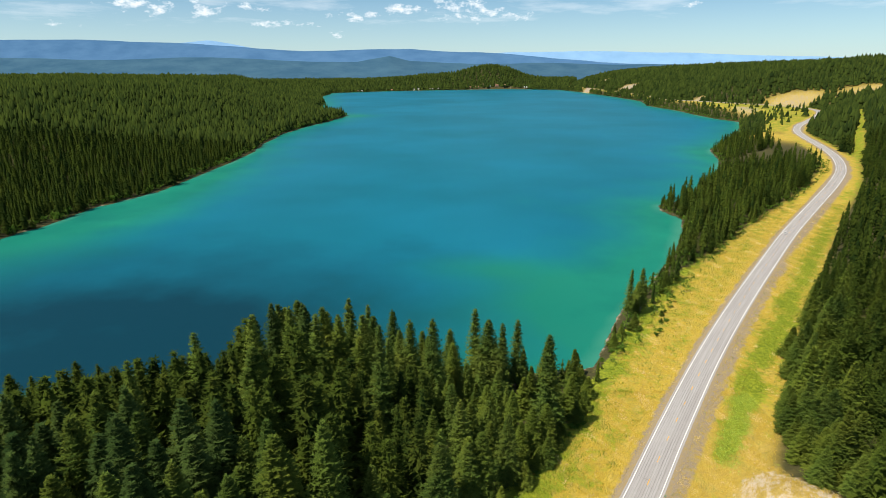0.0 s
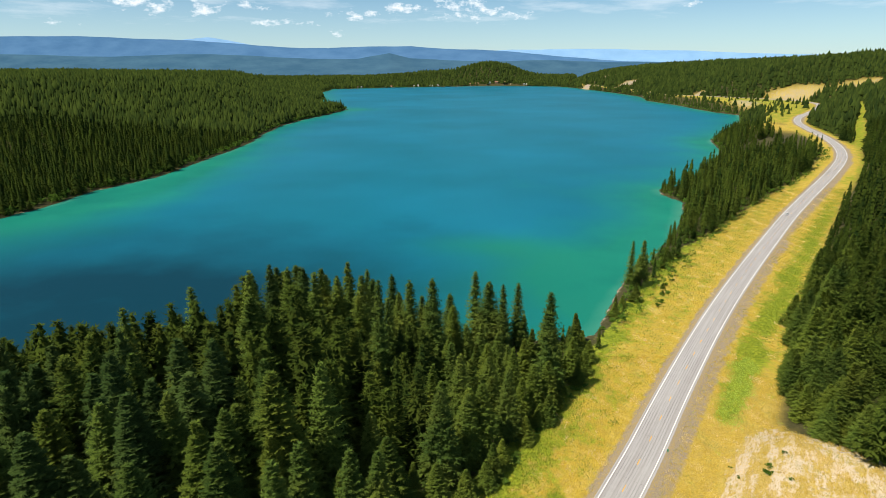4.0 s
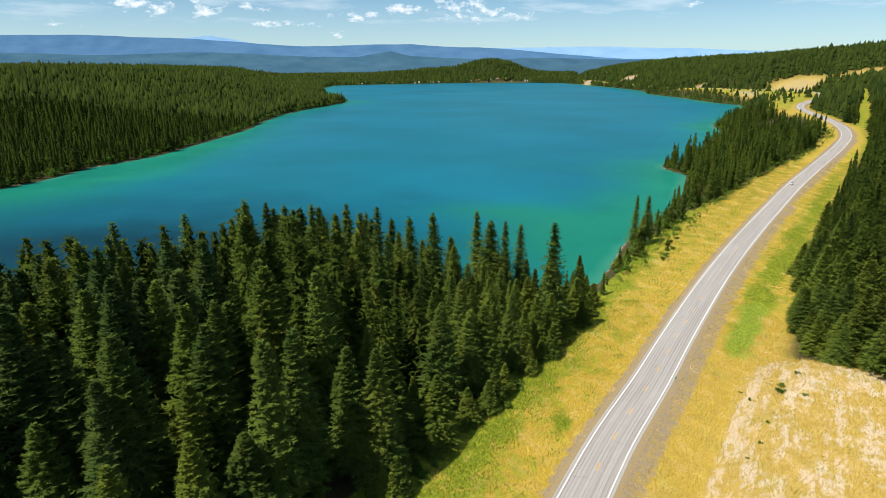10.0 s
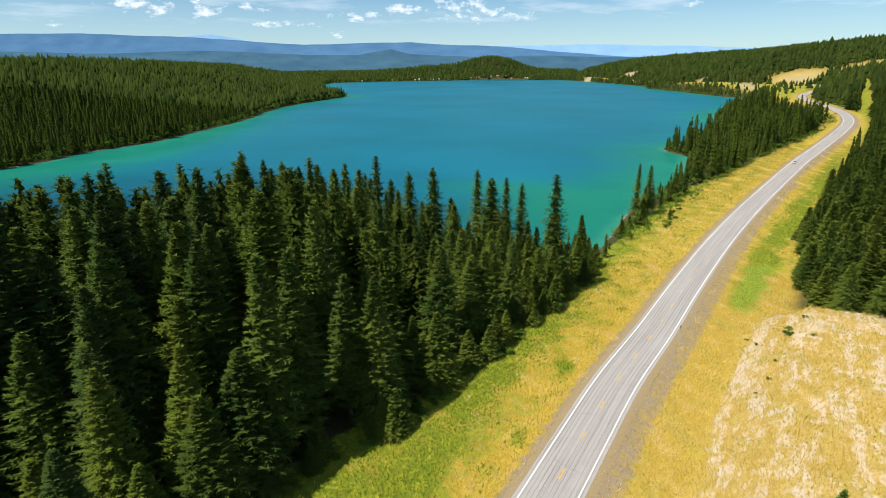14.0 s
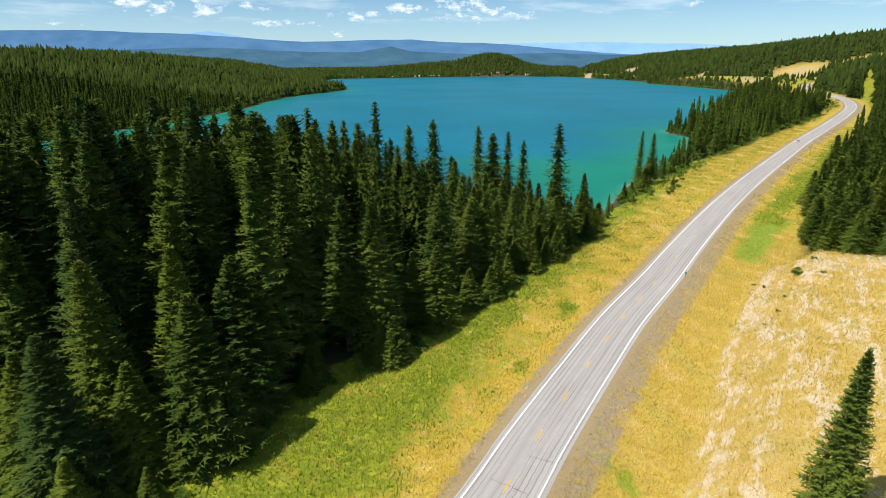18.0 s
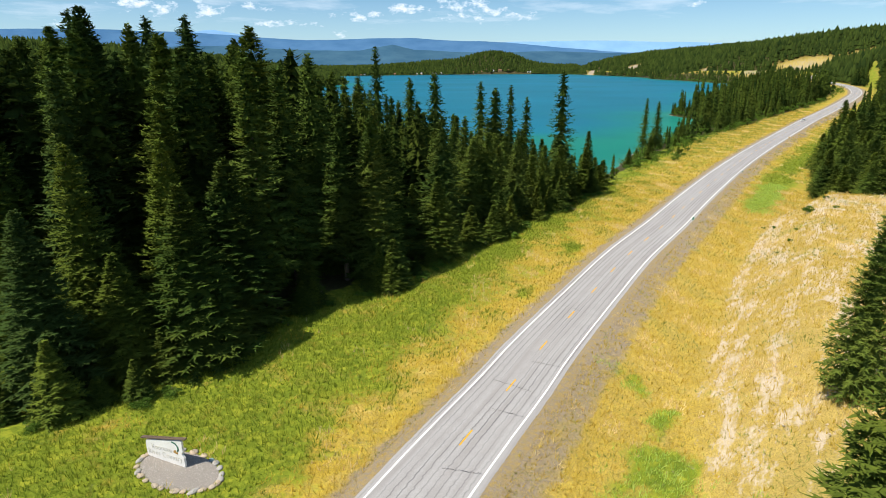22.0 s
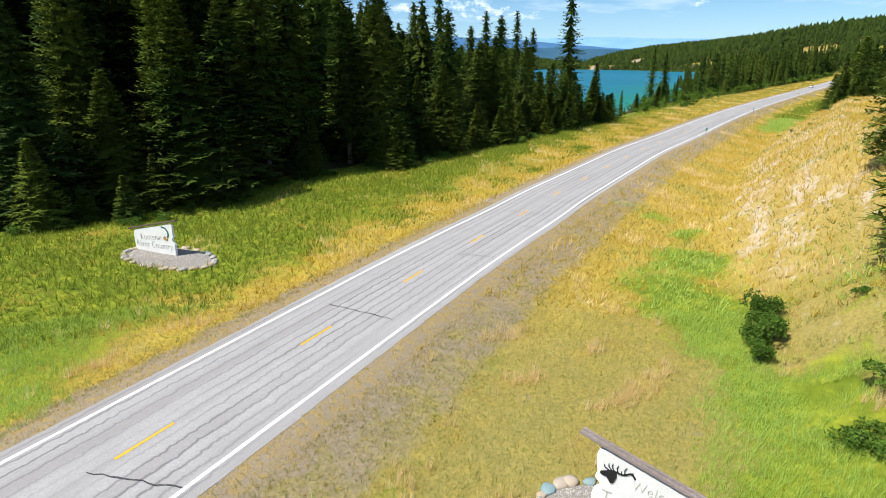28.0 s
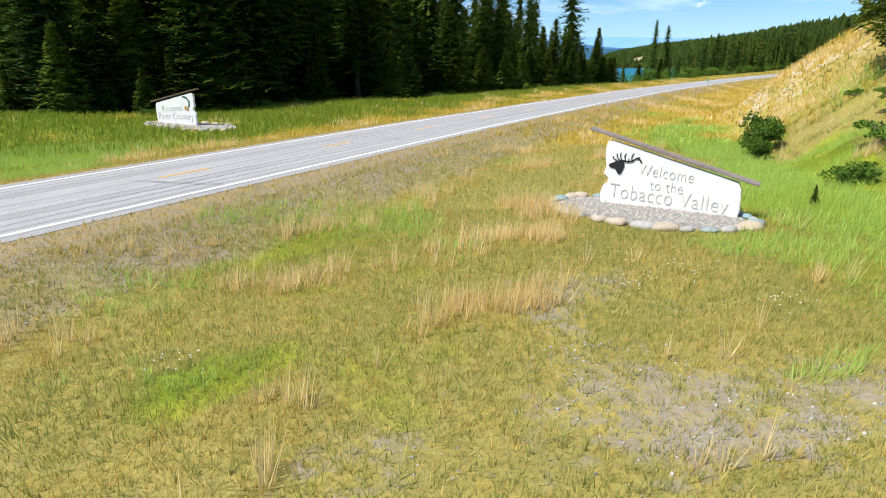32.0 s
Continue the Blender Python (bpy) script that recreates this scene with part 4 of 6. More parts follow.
SHOREW = LOWD0 + [joined(44, 22, 6.4, 1.5, 8, 6, 1, 0.45, 0.9, 8, 6), joined(45, 18, 6.0, 1.0, 8, 6, 1, 0.45, 0.75, 7, 6), joined(46, 26, 5.6, 2, 8, 6, 1, 0.4, 0.8, 9, 6)]

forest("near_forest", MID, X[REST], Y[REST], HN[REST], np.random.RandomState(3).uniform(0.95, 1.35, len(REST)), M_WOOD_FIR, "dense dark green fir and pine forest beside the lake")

# strip of trees between road and lake, and the wood right of the road
X, Y = scatter(40, 560, 196, 900, 6.9, 8, TAKEN)
sd, (d, k) = lake_distance(X, Y), road_frame(X, Y)
yr = ROAD[k, 1]
ok = (sd > 1.5) & (d < -lerp([150, 250, 330, 480, 560, 700, 760, 1000], [24, 30, 32, 20, 15, 15, 18, 20], yr)) & ~((Y < 330) & (np.random.RandomState(4).uniform(size=len(X)) < 0.45)) & (zones(X, Y, sd, d, yr)[0] < 0.5) & ((Y < 640 - (X - 330) * 0.2) | ((X < 430) & (Y > 730) & (sd < 70)))
X, Y, sd = X[ok], Y[ok], sd[ok]
hh = np.random.RandomState(6).uniform(0.36, 1.15, len(X)) * lerp([190, 260, 360, 450, 700, 900], [9, 12, 22, 26, 22, 16], Y) * np.where(sd < 8, 0.7, 1)
forest("lakeside_trees", LOWD * 2 + MID[:1], X, Y, hh, np.random.RandomState(9).uniform(0.9, 1.2, len(X)), M_WOOD_FIR, "strip of dark conifers between highway and lake")
X, Y = scatter(50, 420, 20, 560, 7.6, 18, TAKEN)
d, k = road_frame(X, Y)
yr = ROAD[k, 1]
ok = (d > lerp([-20, 60, 130, 150, 170, 200, 300, 500], [72, 66, 58, 44, 31, 30, 31, 26], yr)) & (d < 140)
X, Y = X[ok], Y[ok]
hh = np.random.RandomState(16).uniform(0.45, 1.2, len(X)) * 23
front_ = (d[ok] < 70) & (Y < 300)
edge_ = (d[ok] < lerp([100, 150, 170, 300], [64, 54, 44, 42], Y)) & (Y > 118) & (Y < 262)
for i in np.where(edge_)[0][:52]:
    plant(int(hr.choice([6, 7, 9, 10, 5], p=[0.2, 0.25, 0.25, 0.15, 0.15])), X[i], Y[i], height=hh[i])
X, Y, hh, front_ = X[~edge_], Y[~edge_], hh[~edge_], front_[~edge_]
wd_ = np.random.RandomState(19).uniform(0.9, 1.2, len(X))
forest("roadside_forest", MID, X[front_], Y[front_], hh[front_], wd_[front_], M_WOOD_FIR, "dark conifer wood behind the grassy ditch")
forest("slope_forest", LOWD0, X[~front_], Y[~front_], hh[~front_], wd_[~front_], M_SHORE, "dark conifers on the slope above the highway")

# far woods, thinner with distance
def far_woods():
    r = np.random.RandomState(50)
    XX, YY, PP = [], [], []
    for d0, d1, gap in ((380, 700, 6.5), (700, 1100, 7.5), (1100, 1700, 9.5), (1700, 2500, 12), (2500, 4450, 17)):
        x, y = scatter(-d1 * 0.72, d1 * 0.72, d0 * 0.55, d1, gap, int(d0))
        rr = np.hypot(x, y)
        ok = (rr > d0) & (rr <= d1) & (np.abs(x) < 0.78 * y + 60)
        XX.append(x[ok]), YY.append(y[ok]), PP.append(np.full(ok.sum(), gap))
    x, y, p = map(np.concatenate, (XX, YY, PP))
    z, sd, d, yr = relief(x, y)
    grass, green, bare, sh = zones(x, y, sd, d, yr)
    ok = (sd > 3) & (np.abs(d) > 13) & ((grass < 0.35 + 0.3 * r.uniform(size=len(x))) | ((d < -16) & (x > 400) & (y < 1750) & (r.uniform(size=len(x)) < 0.45))) & ((d > 140) | (y > 560) | (x < -200))
    ok &= ~((x > 30) & (x < 560) & (y < 900) & (d < 0))
    ok &= ~((d < 0) & (x > 400) & (y > 880) & (y < 1750) & ((sd > 45) & (r.uniform(size=len(x)) < 0.72)))
    return x[ok], y[ok], p[ok]


X, Y, P = far_woods()
r = np.random.RandomState(60)
hh = r.uniform(0.55, 1.15, len(X)) * 24 + P * 0.25
low_ = (road_frame(X, Y)[0] < 0) & (X > 400) & (Y < 1750)
hh = np.where(low_, hh * r.uniform(0.25, 0.8, len(X)), hh)
near = np.hypot(X, Y) < 900
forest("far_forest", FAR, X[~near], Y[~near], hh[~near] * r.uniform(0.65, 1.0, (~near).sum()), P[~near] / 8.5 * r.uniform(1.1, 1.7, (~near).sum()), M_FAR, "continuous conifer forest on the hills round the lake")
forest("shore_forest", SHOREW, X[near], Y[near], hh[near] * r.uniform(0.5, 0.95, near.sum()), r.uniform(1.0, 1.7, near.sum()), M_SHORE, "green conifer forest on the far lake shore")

# young firs along the verge
ry_ = random.Random(61)
EDGE = [(-60, 46), (-50, 47), (-38, 53), (-30, 68), (-22.5, 82), (-8.5, 91.5), (2.5, 113), (13.5, 126), (32, 153), (46, 176), (56, 196)]
for (ax, ay), (bx, by) in zip(EDGE, EDGE[1:]):
    for i in range(4):
        f = ry_.random()
        plant(5, ax + (bx - ax) * f + ry_.uniform(-2.5, 1.2), ay + (by - ay) * f + ry_.uniform(-1.0, 2.0), height=ry_.uniform(2.5, 10.0), wide=1.1)
for x, y, h in ((70, 226, 7), (76, 236, 6), (84, 243, 9), (90, 262, 8), (97, 280, 10), (102, 258, 3.2), (99, 250, 2.6), (112, 290, 7), (120, 300, 6), (115, 172, 13), (111, 165, 15), (109, 158, 11), (124, 186, 14), (132, 201, 12), (141, 218, 14), (106, 150, 12), (118, 178, 10)):
    plant(5, x, y, height=h, wide=1.1)

# ---------- small builders ----------
def box(bm, size, at=(0, 0, 0), turn=0.0, bevel=0.0):
    g = bmesh.ops.create_cube(bm, size=1.0, matrix=Matrix.Translation(at) @ Matrix.Rotation(turn, 4, "Z") @ Matrix.Diagonal((*size, 1)))
    if bevel:
        edges = list({e for v in g["verts"] for e in v.link_edges})
        bmesh.ops.bevel(bm, geom=edges, offset=bevel, segments=2, affect="EDGES")
    return bm


def slab(bm, outline, thick, m):
    """A board: an outline in its own x and z, with a thickness along y."""
    n = len(outline)
    vs = [bm.verts.new(m @ Vector((x, y, z))) for y in (-thick / 2, thick / 2) for x, z in outline]
    bm.faces.new(vs[:n])
    bm.faces.new(list(reversed(vs[n:])))
    for i in range(n):
        j = (i + 1) % n
        bm.faces.new((vs[j], vs[i], vs[n + i], vs[n + j]))
    bmesh.ops.recalc_face_normals(bm, faces=bm.faces)
    return bm


def stone_mesh(seed, flat=0.6):
    r = random.Random(seed)
    bm = bmesh.new()
    bmesh.ops.create_icosphere(bm, subdivisions=2, radius=1.0)
    o = Vector((r.uniform(0, 50), r.uniform(0, 50), r.uniform(0, 50)))
    for v in bm.verts:
        v.co *= 1 + 0.28 * noise.noise(v.co * 1.1 + o) + 0.08 * noise.noise(v.co * 3 + o)
        v.co.z *= flat
    for f in bm.faces:
        f.smooth = True
    me = bpy.data.meshes.new("stone")
    bm.to_mesh(me)
    bm.free()
    return me


def height(x, y):
    return float(relief([x], [y])[0][0])


# ---------- welcome signs ----------
M_WOOD = plain("weathered_wood", (0.19, 0.15, 0.13), (0.33, 0.28, 0.26), 5.0, 0.9, stretch=(1, 1, 6))
M_DARKWOOD = plain("dark_roof_wood", (0.10, 0.07, 0.05), (0.16, 0.12, 0.09), 5.0, 0.9)
M_GROOVE = plain("carved_letter", (0.46, 0.44, 0.37), (0.56, 0.54, 0.46), 8.0, 0.9, bump=0)
M_BLACK = plain("black_paint", (0.012, 0.012, 0.013), (0.02, 0.02, 0.02), 8.0, 0.7, bump=0)
M_EMBLEM = plain("green_paint", (0.03, 0.12, 0.08), (0.05, 0.16, 0.10), 8.0, 0.7, bump=0)
M_OCHRE = plain("ochre_paint", (0.35, 0.20, 0.05), (0.42, 0.26, 0.08), 8.0, 0.7, bump=0)


def stone_material(name, a, b):
    k = Mat(name, 0.75, spec=0.3)
    c = k.mix(k.ramp(k.noise(6, 5, 0.65), 0.3, 0.7), a, b)
    c = k.mix(k.ramp(k.noise(1.3, 3), 0.4, 0.7, 0, 0.5), c, tuple(v * 0.75 for v in b))
    k.color(k.mix(k.math("MULTIPLY", k.obrandom(), 0.4), c, (0.34, 0.32, 0.29))).bump(k.noise(9, 5), 0.4, 0.03)
    return k.m


M_STONES = [stone_material("blue_green_stone", (0.16, 0.26, 0.27), (0.25, 0.35, 0.36)), stone_material("tan_stone", (0.40, 0.31, 0.21), (0.50, 0.40, 0.29)), stone_material("grey_stone", (0.30, 0.29, 0.27), (0.42, 0.40, 0.37))]
STONE_MESHES = []
for i, m in enumerate(M_STONES):
    for j in range(3):
        s_me = stone_mesh(10 * i + j, 0.62)
        s_me.materials.append(m)
        STONE_MESHES.append(s_me)
M_GRAVEL = plain("pad_gravel", (0.36, 0.33, 0.30), (0.16, 0.14, 0.12), 22.0, 0.95, bump=0.9)


def pebble_material(name, a, b, warm):
    k = Mat(name, 0.85, spec=0.25)
    c = k.mix(k.island(), a, b)
    k.color(k.mix(k.ramp(k.noise(3.0, 3), 0.4, 0.65, 0, 0.6), c, warm))
    return k.m


M_PEBBLE = pebble_material("grey_pebbles", (0.18, 0.17, 0.16), (0.50, 0.48, 0.44), (0.38, 0.33, 0.27))
M_SCREE = pebble_material("pale_scree", (0.36, 0.28, 0.19), (0.68, 0.58, 0.43), (0.46, 0.36, 0.24))


def lettering(parent, text, x, z, size, m, lean=0.0):
    cu = bpy.data.curves.new("lettering", "FONT")
    cu.body, cu.size, cu.extrude, cu.align_x = text, size, 0.012, "CENTER"
    cu.space_character, cu.offset = 1.1, -0.014
    cu.materials.append(M_GROOVE)
    ob = new("lettering", cu)
    ob.parent = parent
    ob.matrix_basis = m @ Matrix.Translation((x, -0.135, z)) @ Matrix.Rotation(lean, 4, "Y") @ Matrix.Rotation(radians(90), 4, "X") @ Matrix.Diagonal((1, 1.32, 1, 1))
    return tagged(ob, "carved grey letters")


def bar(bm, a, b, wa, wb, y0, y1):
    """A tapered bar on the board from a to b (x, z)."""
    a, b = Vector(a), Vector(b)
    t = (b - a).normalized()
    n = Vector((-t.y, t.x))
    pts = [a + n * wa, b + n * wb, b - n * wb, a - n * wa]
    vs = [bm.verts.new((p.x, y, p.y)) for y in (y0, y1) for p in pts]
    bm.faces.new(vs[:4]), bm.faces.new(vs[7:3:-1])
    for i in range(4):
        j = (i + 1) % 4
        bm.faces.new((vs[j], vs[i], vs[4 + i], vs[4 + j]))


def welcome_sign(at, turn, outline, roof, lines, label, roof_mat, emblem):
    root = new("welcome_sign")
    root.matrix_basis = Matrix.Translation(at) @ Matrix.Rotation(turn, 4, "Z")
    tagged(root, label, "sign", "welcome signs")
    bm = slab(bmesh.new(), outline, 0.24, Matrix())
    bmesh.ops.bevel(bm, geom=[e for e in bm.edges if abs(e.verts[0].co.y - e.verts[1].co.y) < 0.01], offset=0.03, segments=2, affect="EDGES")
    part("board", bm, M_WHITE, root, "white painted concrete board with wavy side")
    (ax, az), (bx, bz) = roof
    ln, an = math.hypot(bx - ax, bz - az), math.atan2(bz - az, bx - ax)
    bm = bmesh.new()
    for k in range(2):
        box(bm, (ln, 0.20, 0.13), (0, -0.11 + 0.22 * k, 0), 0, 0.025)
    for v in bm.verts:
        v.co.z += 0.02 * noise.noise(v.co * 1.3)
    bm.transform(Matrix.Translation(((ax + bx) / 2, 0, (az + bz) / 2)) @ Matrix.Rotation(-an, 4, "Y"))
    part("roof_beam", bm, roof_mat, root, "slanting weathered timber beam")
    for text, x, z, size, lean in lines:
        lettering(root, text, x, z, size, Matrix(), lean)
    emblem(root)
    return root


def dark_emblem(root):
    bm = bmesh.new()
    head = [(0.20, 2.16), (0.24, 2.27), (0.44, 2.37), (0.58, 2.46), (0.74, 2.48), (0.90, 2.40), (0.93, 2.22), (0.86, 2.02), (0.80, 1.82), (0.68, 1.76), (0.58, 1.92), (0.50, 2.06), (0.34, 2.07)]
    slab(bm, head, 0.035, Matrix.Translation((0.0, -0.142, 0.10)))
    beam = [(0.66, 2.46), (0.78, 2.50), (0.96, 2.46), (1.10, 2.44), (1.24, 2.48), (1.36, 2.58), (1.46, 2.66), (1.58, 2.60), (1.68, 2.44)]
    spikes = [((0.62, 2.44), (0.40, 2.56), 0.026), ((0.40, 2.56), (0.36, 2.70), 0.022), ((0.70, 2.48), (0.56, 2.66), 0.028), ((0.56, 2.66), (0.55, 2.82), 0.022), ((0.78, 2.50), (0.70, 2.72), 0.028), ((0.70, 2.72), (0.72, 2.88), 0.022),
              ((0.96, 2.46), (0.90, 2.70), 0.026), ((0.90, 2.70), (0.96, 2.86), 0.020), ((1.10, 2.44), (1.10, 2.62), 0.024), ((1.24, 2.48), (1.22, 2.72), 0.026), ((1.22, 2.72), (1.30, 2.90), 0.020), ((1.46, 2.66), (1.58, 2.72), 0.022)]
    for a, b in zip(beam, beam[1:]):
        bar(bm, (a[0], a[1] + 0.10), (b[0], b[1] + 0.10), 0.034, 0.030, -0.16, -0.125)
    for a, b, w in spikes:
        bar(bm, (a[0], a[1] + 0.10), (b[0], b[1] + 0.10), w, w * 0.45, -0.161, -0.124)
    bm.transform(Matrix.Translation((0.22, 0, 2.1)) @ Matrix.Diagonal((0.95, 1, 0.85, 1)) @ Matrix.Translation((-0.22, 0, -2.28)))
    part("emblem", bm, M_BLACK, root, "flat black painted emblem")


def green_emblem(root):
    bm = bmesh.new()
    pts = [(3.65, 2.72), (4.1, 2.62), (4.38, 2.3), (4.40, 1.95), (4.2, 1.72)]
    for i in range(4):
        bar(bm, pts[i], pts[i + 1], 0.07, 0.07, -0.16, -0.125)
    part("emblem", bm, M_EMBLEM, root, "curved green painted emblem")
    bm = bmesh.new()
    bar(bm, (3.75, 1.62), (4.25, 1.50), 0.12, 0.12, -0.162, -0.125)
    bar(bm, (3.9, 1.80), (4.05, 1.62), 0.09, 0.05, -0.165, -0.125)
    part("emblem_base", bm, M_OCHRE, root, "ochre painted patch")


def stone_bed(cx, cy, rx, ry, turn, z, seed, count, label):
    """A gravel pad with a ring of stones, each stone a thing of its own."""
    r = random.Random(seed)
    bm = bmesh.new()
    rings = []
    for f in (0.0, 0.35, 0.7, 0.92, 1.08):
        ring = []
        for i in range(32):
            a = 6.2832 * i / 32
            x, y = rx * f * math.cos(a), ry * f * math.sin(a)
            X_, Y_ = cx + x * math.cos(turn) - y * math.sin(turn), cy + x * math.sin(turn) + y * math.cos(turn)
            zz = height(X_, Y_) + (0.05 + 0.05 * (1 - f) + r.uniform(-0.015, 0.015) if f < 1 else -0.12)
            ring.append(bm.verts.new((X_, Y_, zz)))
        rings.append(ring)
    for a, b in zip(rings[1:], rings[2:]):
        for i in range(32):
            j = (i + 1) % 32
            bm.faces.new((a[i], a[j], b[j], b[i]))
    bm.faces.new(rings[1])
    for v in rings[0]:
        bm.verts.remove(v)
    pad = part("gravel_pad", bm, M_GRAVEL, None, label)
    tagged(pad, label, "gravel bed")
    n_p = 2600
    spots = [(math.sqrt(r.random()) * 0.93, r.uniform(0, 6.283)) for _ in range(n_p)]
    zs = relief([cx + rx * f * math.cos(a) * math.cos(turn) - ry * f * math.sin(a) * math.sin(turn) for f, a in spots], [cy + rx * f * math.cos(a) * math.sin(turn) + ry * f * math.sin(a) * math.cos(turn) for f, a in spots])[0]
    vs, ts = [], []
    for i in range(n_p):
        f, a = spots[i]
        x, y = rx * f * math.cos(a), ry * f * math.sin(a)
        gx_, gy_ = cx + x * math.cos(turn) - y * math.sin(turn), cy + x * math.sin(turn) + y * math.cos(turn)
        c = Vector((gx_, gy_, zs[i] + 0.065 + 0.05 * (1 - f)))
        q = r.uniform(0.025, 0.07)
        n0 = len(vs)
        vs += [c + Vector((q * r.uniform(0.7, 1.2), 0, 0)), c + Vector((-q * 0.5, q, 0)), c + Vector((-q * 0.6, -q * r.uniform(0.7, 1.1), 0)), c + Vector((0, 0, q * r.uniform(0.6, 1.0)))]
        ts += [(n0, n0 + 1, n0 + 3), (n0 + 1, n0 + 2, n0 + 3), (n0 + 2, n0, n0 + 3)]
    thing("loose_gravel", tri_mesh("loose_gravel", np.array([tuple(v) for v in vs]), np.array(ts)), M_PEBBLE, "loose grey gravel", kind="stuff", parent=pad)
    for i in range(count):
        a = 6.2832 * (i + r.uniform(-0.25, 0.25)) / count
        x, y = rx * 1.02 * math.cos(a), ry * 1.02 * math.sin(a)
        X_, Y_ = cx + x * math.cos(turn) - y * math.sin(turn), cy + x * math.sin(turn) + y * math.cos(turn)
        kind = r.choice((0, 0, 1, 1, 1, 2, 2, 2))
        me = STONE_MESHES[kind * 3 + r.randrange(3)]
        st = thing("border_stone", me, None, ("smooth blue green border stone round the gravel bed", "rounded tan border stone round the gravel bed", "pale grey border stone round the gravel bed")[kind], "stone", "border stones of the sign beds")
        q = r.uniform(0.22, 0.46)
        st.matrix_basis = Matrix.Translation((X_, Y_, height(X_, Y_) + 0.05)) @ Matrix.Rotation(a + turn + 1.57 + r.uniform(-0.4, 0.4), 4, "Z") @ Matrix.Diagonal((q * r.uniform(1.0, 1.5), q * r.uniform(0.8, 1.1), q * r.uniform(0.7, 1.0), 1))


RIGHT_OUT = [(0.10, 0.0), (5.30, 0.0), (5.50, 0.16), (5.58, 0.7), (5.55, 1.48), (5.42, 1.82), (0.36, 3.18), (0.12, 3.15), (0.02, 2.88), (0.04, 2.35), (0.10, 2.05), (0.02, 1.85), (0.02, 1.72), (0.20, 1.55), (0.20, 1.38), (-0.02, 1.16), (-0.10, 0.85), (-0.06, 0.40), (0.06, 0.14)]
turn_r = math.atan2(7.86 - 10.6, 9.44 - 4.85)
welcome_sign((4.68, 10.34, -1.30), turn_r, RIGHT_OUT, ((-0.72, 3.68), (6.16, 1.80)), [("Welcome", 2.62, 1.74, 0.53, 0.08), ("to the", 2.70, 1.18, 0.50, 0.05), ("Tobacco Valley", 2.74, 0.62, 0.71, 0.04)],
             "white welcome sign with carved letters under a slanting timber beam", M_WOOD, dark_emblem)
stone_bed(6.10, 8.55, 4.05, 2.45, turn_r, -1.22, 3, 30, "grey gravel bed round the welcome sign")
LEFT_OUT = [(0.05, 0.0), (4.95, 0.0), (5.02, 0.4), (4.98, 0.75), (5.04, 1.1), (4.80, 1.42), (4.78, 1.62), (4.98, 1.85), (4.92, 2.2), (4.98, 2.6), (4.95, 2.95), (4.75, 3.08), (0.15, 2.10), (0.0, 1.8), (-0.04, 1.1), (0.0, 0.4)]
turn_l = math.atan2(40.6 - 42.4, -27.05 + 32.0)
ZL = height(-29.5, 41.4)
welcome_sign((-32.0, 42.4, ZL + 0.02), turn_l, LEFT_OUT, ((-0.55, 2.18), (5.55, 3.45)), [("Kootenai", 2.15, 1.32, 0.66, -0.06), ("River Country", 2.45, 0.55, 0.70, 0.0)],
             "white welcome sign with carved letters before the dark forest", M_DARKWOOD, green_emblem)
stone_bed(-27.9, 40.3, 4.7, 2.6, turn_l, ZL, 5, 26, "gravel bed round the white sign at the forest edge")

# ---------- grass ----------
def grass_material(name, a, b, root):
    k = Mat(name, 0.85, spec=0.12)
    c = k.mix(k.island(), a, b)
    c = k.mix(k.ramp(k.noise(0.16, 3), 0.4, 0.7, 0, 0.6), c, root)
    k.color(c).thin(0.42)
    return k.m


M_STRAW = grass_material("straw_grass", (0.50, 0.36, 0.08), (0.72, 0.55, 0.19), (0.42, 0.33, 0.06))
M_GOLD = grass_material("golden_verge_grass", (0.50, 0.35, 0.040), (0.74, 0.55, 0.13), (0.46, 0.34, 0.04))
M_BLADE = grass_material("green_grass", (0.32, 0.47, 0.07), (0.58, 0.72, 0.20), (0.42, 0.53, 0.08))
M_PALE = grass_material("pale_grass", (0.74, 0.55, 0.24), (0.92, 0.76, 0.44), (0.70, 0.52, 0.20))
M_OLIVE = grass_material("olive_grass", (0.22, 0.245, 0.05), (0.43, 0.42, 0.13), (0.27, 0.31, 0.05))
M_LUSH = grass_material("lush_verge_grass", (0.12, 0.185, 0.018), (0.32, 0.385, 0.050), (0.25, 0.27, 0.025))


def tufts(name, x, y, h, spread, blades, width, material, label, seed):
    r = np.random.RandomState(seed)
    n = len(x)
    z = relief(x, y)[0]
    B = blades
    a = r.uniform(0, 6.283, (n, B))
    q = r.uniform(0, 1, (n, B)) * spread[:, None]
    bx, by = x[:, None] + np.cos(a) * q * 0.5, y[:, None] + np.sin(a) * q * 0.5
    hh = h[:, None] * r.uniform(0.55, 1.1, (n, B))
    lx, ly = np.cos(a) * q * 0.9 + r.uniform(-0.12, 0.12, (n, B)) * hh + 0.10 * hh, np.sin(a) * q * 0.9 + r.uniform(-0.12, 0.12, (n, B)) * hh
    t = r.uniform(0, 3.14, (n, B))
    w = width * (0.6 + 0.8 * r.uniform(size=(n, B)))
    dx, dy = np.cos(t) * w, np.sin(t) * w
    bz = np.broadcast_to(z[:, None] - 0.03, (n, B))
    v = np.stack([np.stack([bx - dx, by - dy, bz], -1), np.stack([bx + dx, by + dy, bz], -1), np.stack([bx + lx, by + ly, bz + hh], -1)], 2).reshape(-1, 3)
    t3 = np.arange(len(v)).reshape(-1, 3)
    return thing(name, tri_mesh(name, v, t3), material, label, "grass", kind="stuff")


